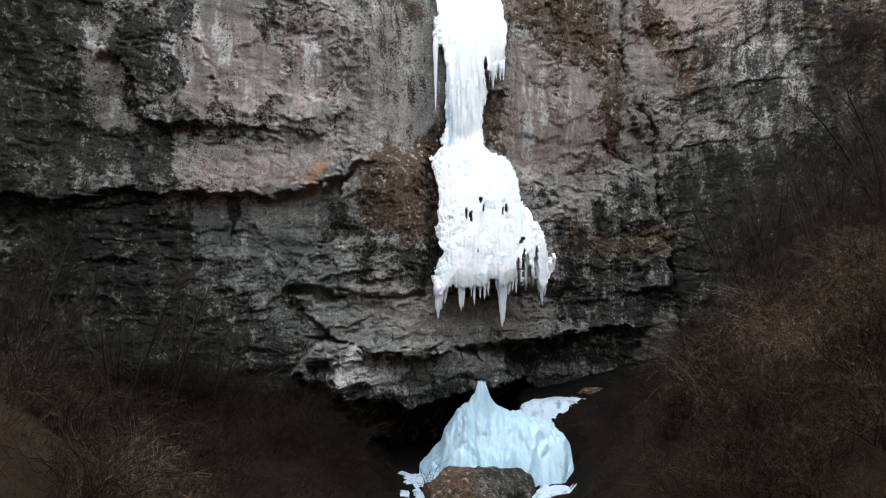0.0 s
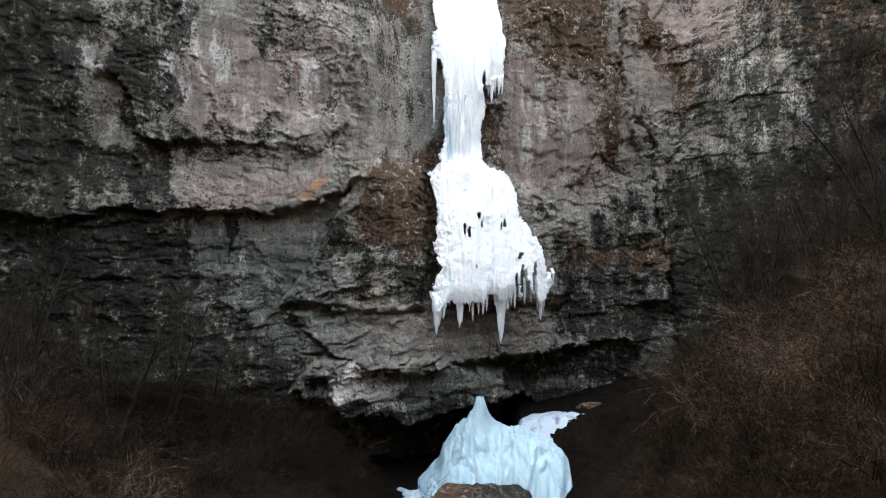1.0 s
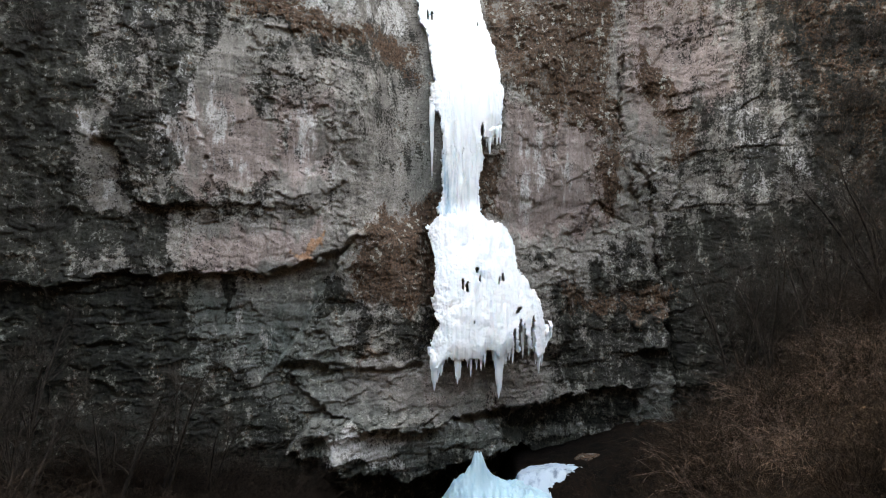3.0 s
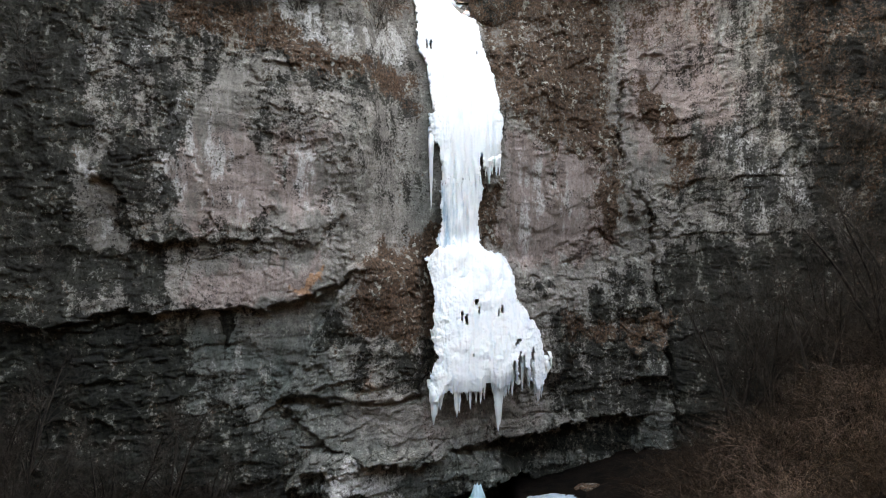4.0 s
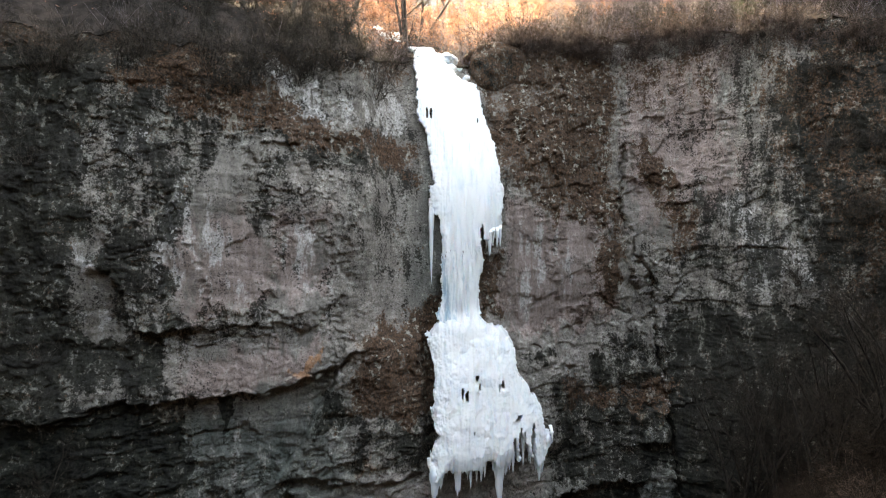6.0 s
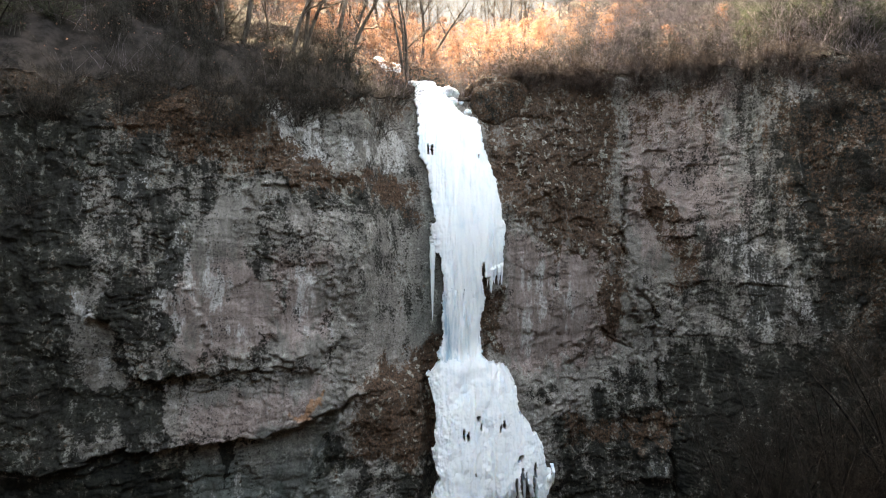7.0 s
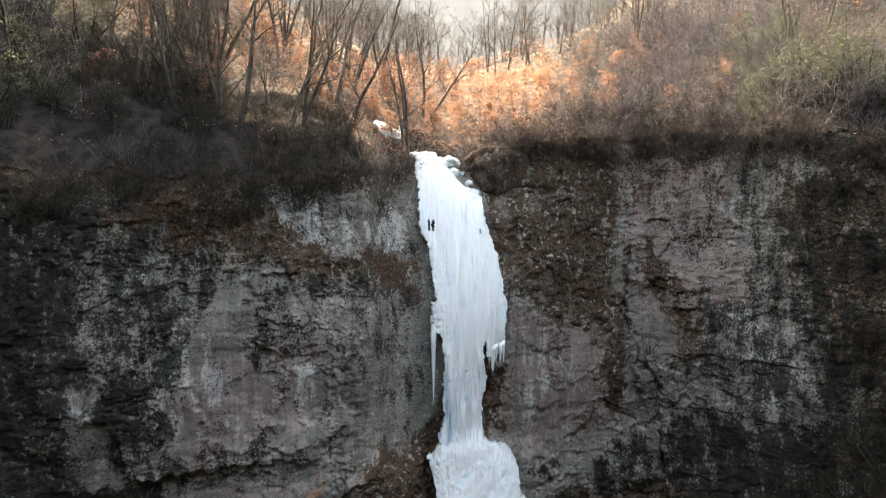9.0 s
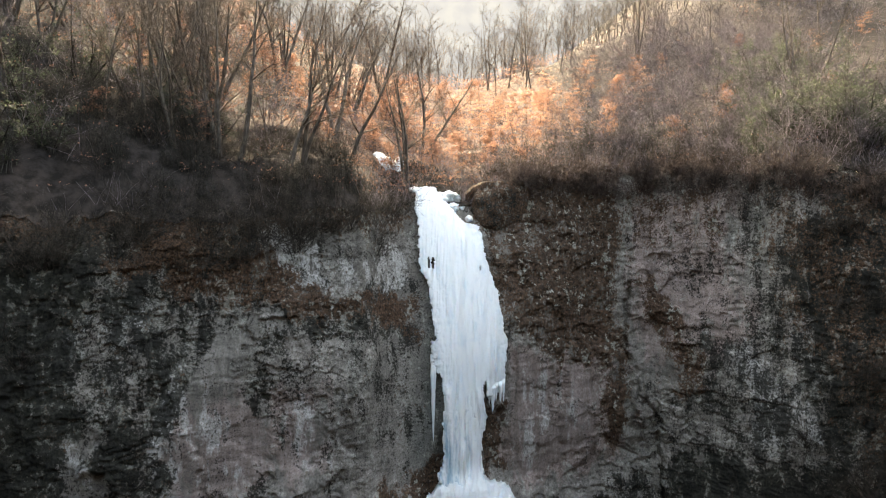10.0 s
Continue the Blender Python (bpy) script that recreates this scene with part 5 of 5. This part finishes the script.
clumps = [sapling_clump(320 + i, h, n) for i, (h, n) in enumerate(((3.6, 9), (2.6, 11), (4.6, 7)))]
spots = []
for i in range(105):
    x = rng.uniform(-25, -3.4)
    if x > -12.5 and rng.random() < 0.6:
        continue
    spots.append(on_hill(x, rng.uniform(0.2, 7.5 if x < -12.5 else 2.5) + 0.12 * max(0, -x - 12) * rng.random() * 4))
for i in range(45):
    spots.append(on_hill(rng.uniform(7, 26), rng.uniform(0.3, 9)))
plant(clumps, spots, rng, 0.4, 0.95)


# dark evergreen growth on the slope
def evergreen(seed, tall):
    rng = random.Random(seed)
    root = tagged(new("evergreen_bush"), "dark green ivy-clad bush on the wooded slope", "bush", "evergreen bushes")
    wood, leaves = Wood(), Wood()
    for i in range(6):
        a = rng.uniform(0, 6.28)
        pts = bent(Vector((0.1 * math.cos(a), 0.1 * math.sin(a), -0.3)), Vector((0.45 * math.cos(a), 0.45 * math.sin(a), 1)), tall * rng.uniform(0.6, 1.05), 6, rng, 0.13)
        wood.tube(pts, 0.05, 0.012, 5)
        for m in range(9):
            g = rng.uniform(0.15, 1.0) * 5.99
            s = pts[int(g)].lerp(pts[int(g) + 1], g - int(g))
            w = rng.uniform(0, 6.28)
            limb = bent(s, Vector((math.cos(w), math.sin(w), rng.uniform(-0.2, 0.6))), tall * rng.uniform(0.12, 0.3), 4, rng, 0.2)
            wood.tube(limb, 0.014, 0.004, 3)
            for q in range(42):
                g2 = rng.uniform(0.2, 1.0) * 3.99
                p = limb[int(g2)].lerp(limb[int(g2) + 1], g2 - int(g2))
                leaves.leaf(p + Vector((rng.gauss(0, 0.13), rng.gauss(0, 0.13), rng.gauss(0, 0.1))), rng.uniform(0.03, 0.065), rng)
    sub("trunk", wood.mesh("trunk", DARK_BARK), root)
    sub("foliage", leaves.mesh("foliage", IVY_LEAF, False), root, "dark green foliage")
    return root


evergreens = [evergreen(340 + i, h) for i, h in enumerate((4.5, 3.4))]
plant(evergreens, [on_hill(-19.5, 6.0), on_hill(-22.0, 5.0), on_hill(-20.5, 9.0), on_hill(-23.5, 8.0), on_hill(-17.8, 9.5), on_hill(20.5, 7.0), on_hill(22.5, 6.0), on_hill(18.6, 8.5), on_hill(24.0, 9.0), on_hill(-24.5, 3.0), on_hill(-14.0, 8.0), on_hill(-11.8, 6.5), on_hill(21.5, 10.5), on_hill(-18.5, 3.5), on_hill(-21.0, 2.0)] + [on_hill(19.0 + 0.55 * i, 2.0 + (i * 3.7) % 8.0) for i in range(13)] + [on_hill(17.5 + 0.9 * i, 12.0 + (i * 5.3) % 9.0) for i in range(6)], rng, 0.8, 1.3)

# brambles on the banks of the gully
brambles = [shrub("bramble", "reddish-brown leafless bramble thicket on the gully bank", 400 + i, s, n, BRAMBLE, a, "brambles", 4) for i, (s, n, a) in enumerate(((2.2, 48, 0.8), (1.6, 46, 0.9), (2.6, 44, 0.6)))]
spots = []
for i in range(95):
    x, y = rng.uniform(6.5, 21), rng.uniform(22, 41)
    if x > 4 + 0.15 * y * 0.6 and x < 0.62 * y + 2 and not (x < 10.5 and y > 35) and not (x < 9.5 and y > 26):
        spots.append(on_ground(x, y))
for i in range(90):
    y = rng.uniform(19, 39)
    x = y * rng.uniform(0.30, 0.66)
    if x > 9.0 or y < 26:
        spots.append(on_ground(x, y))
for i in range(30):
    x = rng.uniform(-12.5, -5.2)
    spots.append(on_ground(x, float(np.interp(x, WALL_X, WALL_Y)) - rng.uniform(1.5, 6.0)))
for i in range(16):
    y = rng.uniform(17, 30)
    spots.append(on_ground(-y * rng.uniform(0.25, 0.66), y))
for i in range(34):
    x = rng.uniform(-16, -5.5)
    spots.append(on_ground(x, float(np.interp(x, WALL_X, WALL_Y)) - rng.uniform(1.2, 3.0)))
for i in range(70):
    x, y = rng.uniform(-22, -3.2), rng.uniform(17, 37)
    if x > -0.62 * y - 2 and y < float(np.interp(x, WALL_X, WALL_Y)) - 1.5:
        spots.append(on_ground(x, y))
plant(brambles, spots, rng, 0.7, 1.2)

dry = [shrub("dry_bush", "pale dry leafless bush on the gully bank", 500 + i, s, n, DRY_STEM, a, "dry bushes", 4) for i, (s, n, a) in enumerate(((2.4, 70, 0.75), (2.0, 64, 0.95)))]
plant(dry, [on_ground(10.5, 28.5), on_ground(12.8, 26.5), on_ground(13.4, 29.5), on_ground(16.2, 27.6), on_ground(17.8, 31.5), on_ground(11.2, 31.0), on_ground(15.0, 33.0), on_ground(-6.9, 18.6), on_ground(-5.6, 19.4), on_ground(-8.6, 20.5), on_ground(12.0, 28.0), on_ground(15.5, 29.2), on_ground(14.2, 31), on_ground(17.4, 30), on_ground(-4.6, 21.5)], rng, 0.85, 1.15)

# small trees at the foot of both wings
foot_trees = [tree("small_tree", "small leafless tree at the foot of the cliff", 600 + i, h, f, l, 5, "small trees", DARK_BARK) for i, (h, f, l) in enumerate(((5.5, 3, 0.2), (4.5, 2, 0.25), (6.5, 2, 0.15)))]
plant(foot_trees, [on_ground(-12.4, 33.0), on_ground(-15.0, 31.5), on_ground(-17.5, 31.0), on_ground(-16.0, 29.0), on_ground(-18.8, 30.0), on_ground(-19.5, 28.5), on_ground(18.0, 38.0), on_ground(20.5, 37.5), on_ground(22.0, 36.0), on_ground(17.0, 40.5), on_ground(19.5, 34.5), on_ground(-13.6, 31.0), on_ground(-14.6, 33.0), on_ground(-16.6, 30.0), on_ground(-17.8, 28.0), on_ground(-18.4, 31.6), on_ground(-19.0, 29.4), on_ground(-15.6, 27.0), on_ground(-10.8, 34.4)], rng, 0.75, 1.25)

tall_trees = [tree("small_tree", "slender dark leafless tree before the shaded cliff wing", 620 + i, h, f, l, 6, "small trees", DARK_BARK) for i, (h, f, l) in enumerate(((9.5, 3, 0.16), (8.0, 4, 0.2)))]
plant(tall_trees, [on_ground(16.4, 41.0), on_ground(18.2, 39.5), on_ground(20.2, 38.5), on_ground(17.2, 37.5), on_ground(22.0, 37.5), on_ground(19.4, 36.2), on_ground(15.6, 39.2), on_ground(21.2, 35.0), on_ground(18.6, 41.2), on_ground(23.2, 36.2), on_ground(17.8, 35.2), on_ground(20.8, 40.0)], rng, 0.8, 1.15)

twig_bush = shrub("twig_bush", "small dark leafless bush before the ice mound", 640, 1.7, 15, DARK_BARK, 0.05, "", 6)
twig_bush.location = on_ground(-0.35, 39.4)


def build_far_woods():
    """The bare wood farther up the hill, too dense to count."""
    rng = random.Random(77)
    parts = [tree_meshes(700 + i, 10, 1, 0.1, 2, 0.010, True) for i in range(3)]
    arrays = []
    for trunk, crown in parts:
        co = np.array([tuple(c) for c in trunk.co + crown.co])
        faces = np.array(trunk.faces + [tuple(q + len(trunk.co) for q in f) for f in crown.faces])
        arrays.append((co, faces))
    all_co, all_faces, count = [], [], 0
    for i in range(350):
        s = rng.uniform(26, 110) if i < 80 else rng.uniform(32, 75) if i < 250 else rng.uniform(38, 100)
        x = rng.uniform(-1, 1) * (22 + 0.6 * s) if i < 80 else rng.gauss(-5, 26) if i < 250 else rng.uniform(6, 55)
        x0 = x / (1 + s * 0.02)
        base = on_hill(x0, s)
        z = base.z - 0.3
        co, faces = arrays[i % 3]
        a, k = rng.uniform(0, 6.28), rng.uniform(0.7, 1.2)
        c, d = math.cos(a) * k, math.sin(a) * k
        lean = rng.gauss(0.03, 0.09)
        turned = np.stack([co[:, 0] * c - co[:, 1] * d + x + lean * co[:, 2], co[:, 0] * d + co[:, 1] * c + base.y, co[:, 2] * k + z], -1)
        all_co.append(turned)
        all_faces.append(faces + count)
        count += len(co)
    me = bpy.data.meshes.new("far_woods")
    fill_mesh(me, np.concatenate(all_co), np.concatenate(all_faces))
    me.materials.append(TWIG)
    tagged(new("far_woods", me), "bare winter wood on the hill behind the cliff", "woods", kind="stuff")


build_far_woods()


def build_undergrowth():
    """Low twigs all over the hillside, and sprays of dry beech leaves between them."""
    rng = random.Random(88)
    twigs, sprays = Wood(), Wood()
    for i in range(2600):
        s = 0.3 + 60 * rng.random() ** 2.2
        x0 = rng.uniform(-26, 28)
        if -1.8 < x0 < 1.2 and s < 3 or x0 > 13 and rng.random() < 0.6 or x0 < -4 and s < 9 and rng.random() < 0.95 or x0 > 6 and rng.random() < 0.3:
            continue
        base = on_hill(x0, s)
        for j in range(7):
            way = Vector((rng.gauss(0, 0.6), rng.gauss(0, 0.6), 1))
            twigs.tube(bent(base + Vector((rng.gauss(0, 0.4), rng.gauss(0, 0.4), -0.1)), way, rng.uniform(0.5, 2.2), 3, rng, 0.22), 0.012, 0.005, 3)
    for i in range(1900):
        s = 1.5 + 55 * rng.random() ** 1.5
        x0 = rng.choice((rng.gauss(0, 10), rng.gauss(0, 10), rng.uniform(-20, -7), rng.uniform(-26, 28)))
        if x0 < -5 and s < 9 and rng.random() < 0.85 or x0 > 7 and rng.random() < 0.5:
            continue
        base = on_hill(x0, s)
        base.z += rng.uniform(0.1, 2.2) * rng.random()
        long = rng.uniform(0.4, 1.3)
        for j in range(22):
            sprays.leaf(base + Vector((rng.gauss(0, long), rng.gauss(0, long), rng.gauss(0, 0.07))), rng.uniform(0.04, 0.08) * (1 + s / 50), rng)
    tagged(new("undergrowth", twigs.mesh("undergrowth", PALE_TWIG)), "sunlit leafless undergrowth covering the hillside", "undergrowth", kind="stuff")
    tagged(new("beech_leaf_sprays", sprays.mesh("beech_leaf_sprays", BEECH_LEAF, False)), "sprays of dry orange beech leaves over the slope", "dry leaves", kind="stuff")


build_undergrowth()


def build_gully_litter():
    """Dead stalks and fallen twigs over both banks."""
    rng = random.Random(99)
    stalks = Wood()
    for i in range(2600):
        y = rng.uniform(16, 43)
        x = rng.uniform(-0.62, 0.62) * y
        if -3.5 < x < 7.5 and y > 33 or y > float(np.interp(x, WALL_X, WALL_Y)) - 0.8:
            continue
        base = on_ground(x, y)
        for j in range(6):
            way = Vector((rng.gauss(0, 0.8), rng.gauss(0, 0.8), 0.8))
            stalks.tube(bent(base + Vector((rng.gauss(0, 0.35), rng.gauss(0, 0.35), -0.05)), way, rng.uniform(0.4, 1.5), 3, rng, 0.3, -0.1), 0.010, 0.004, 3)
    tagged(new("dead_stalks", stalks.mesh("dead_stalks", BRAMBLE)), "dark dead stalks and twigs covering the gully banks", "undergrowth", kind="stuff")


build_gully_litter()
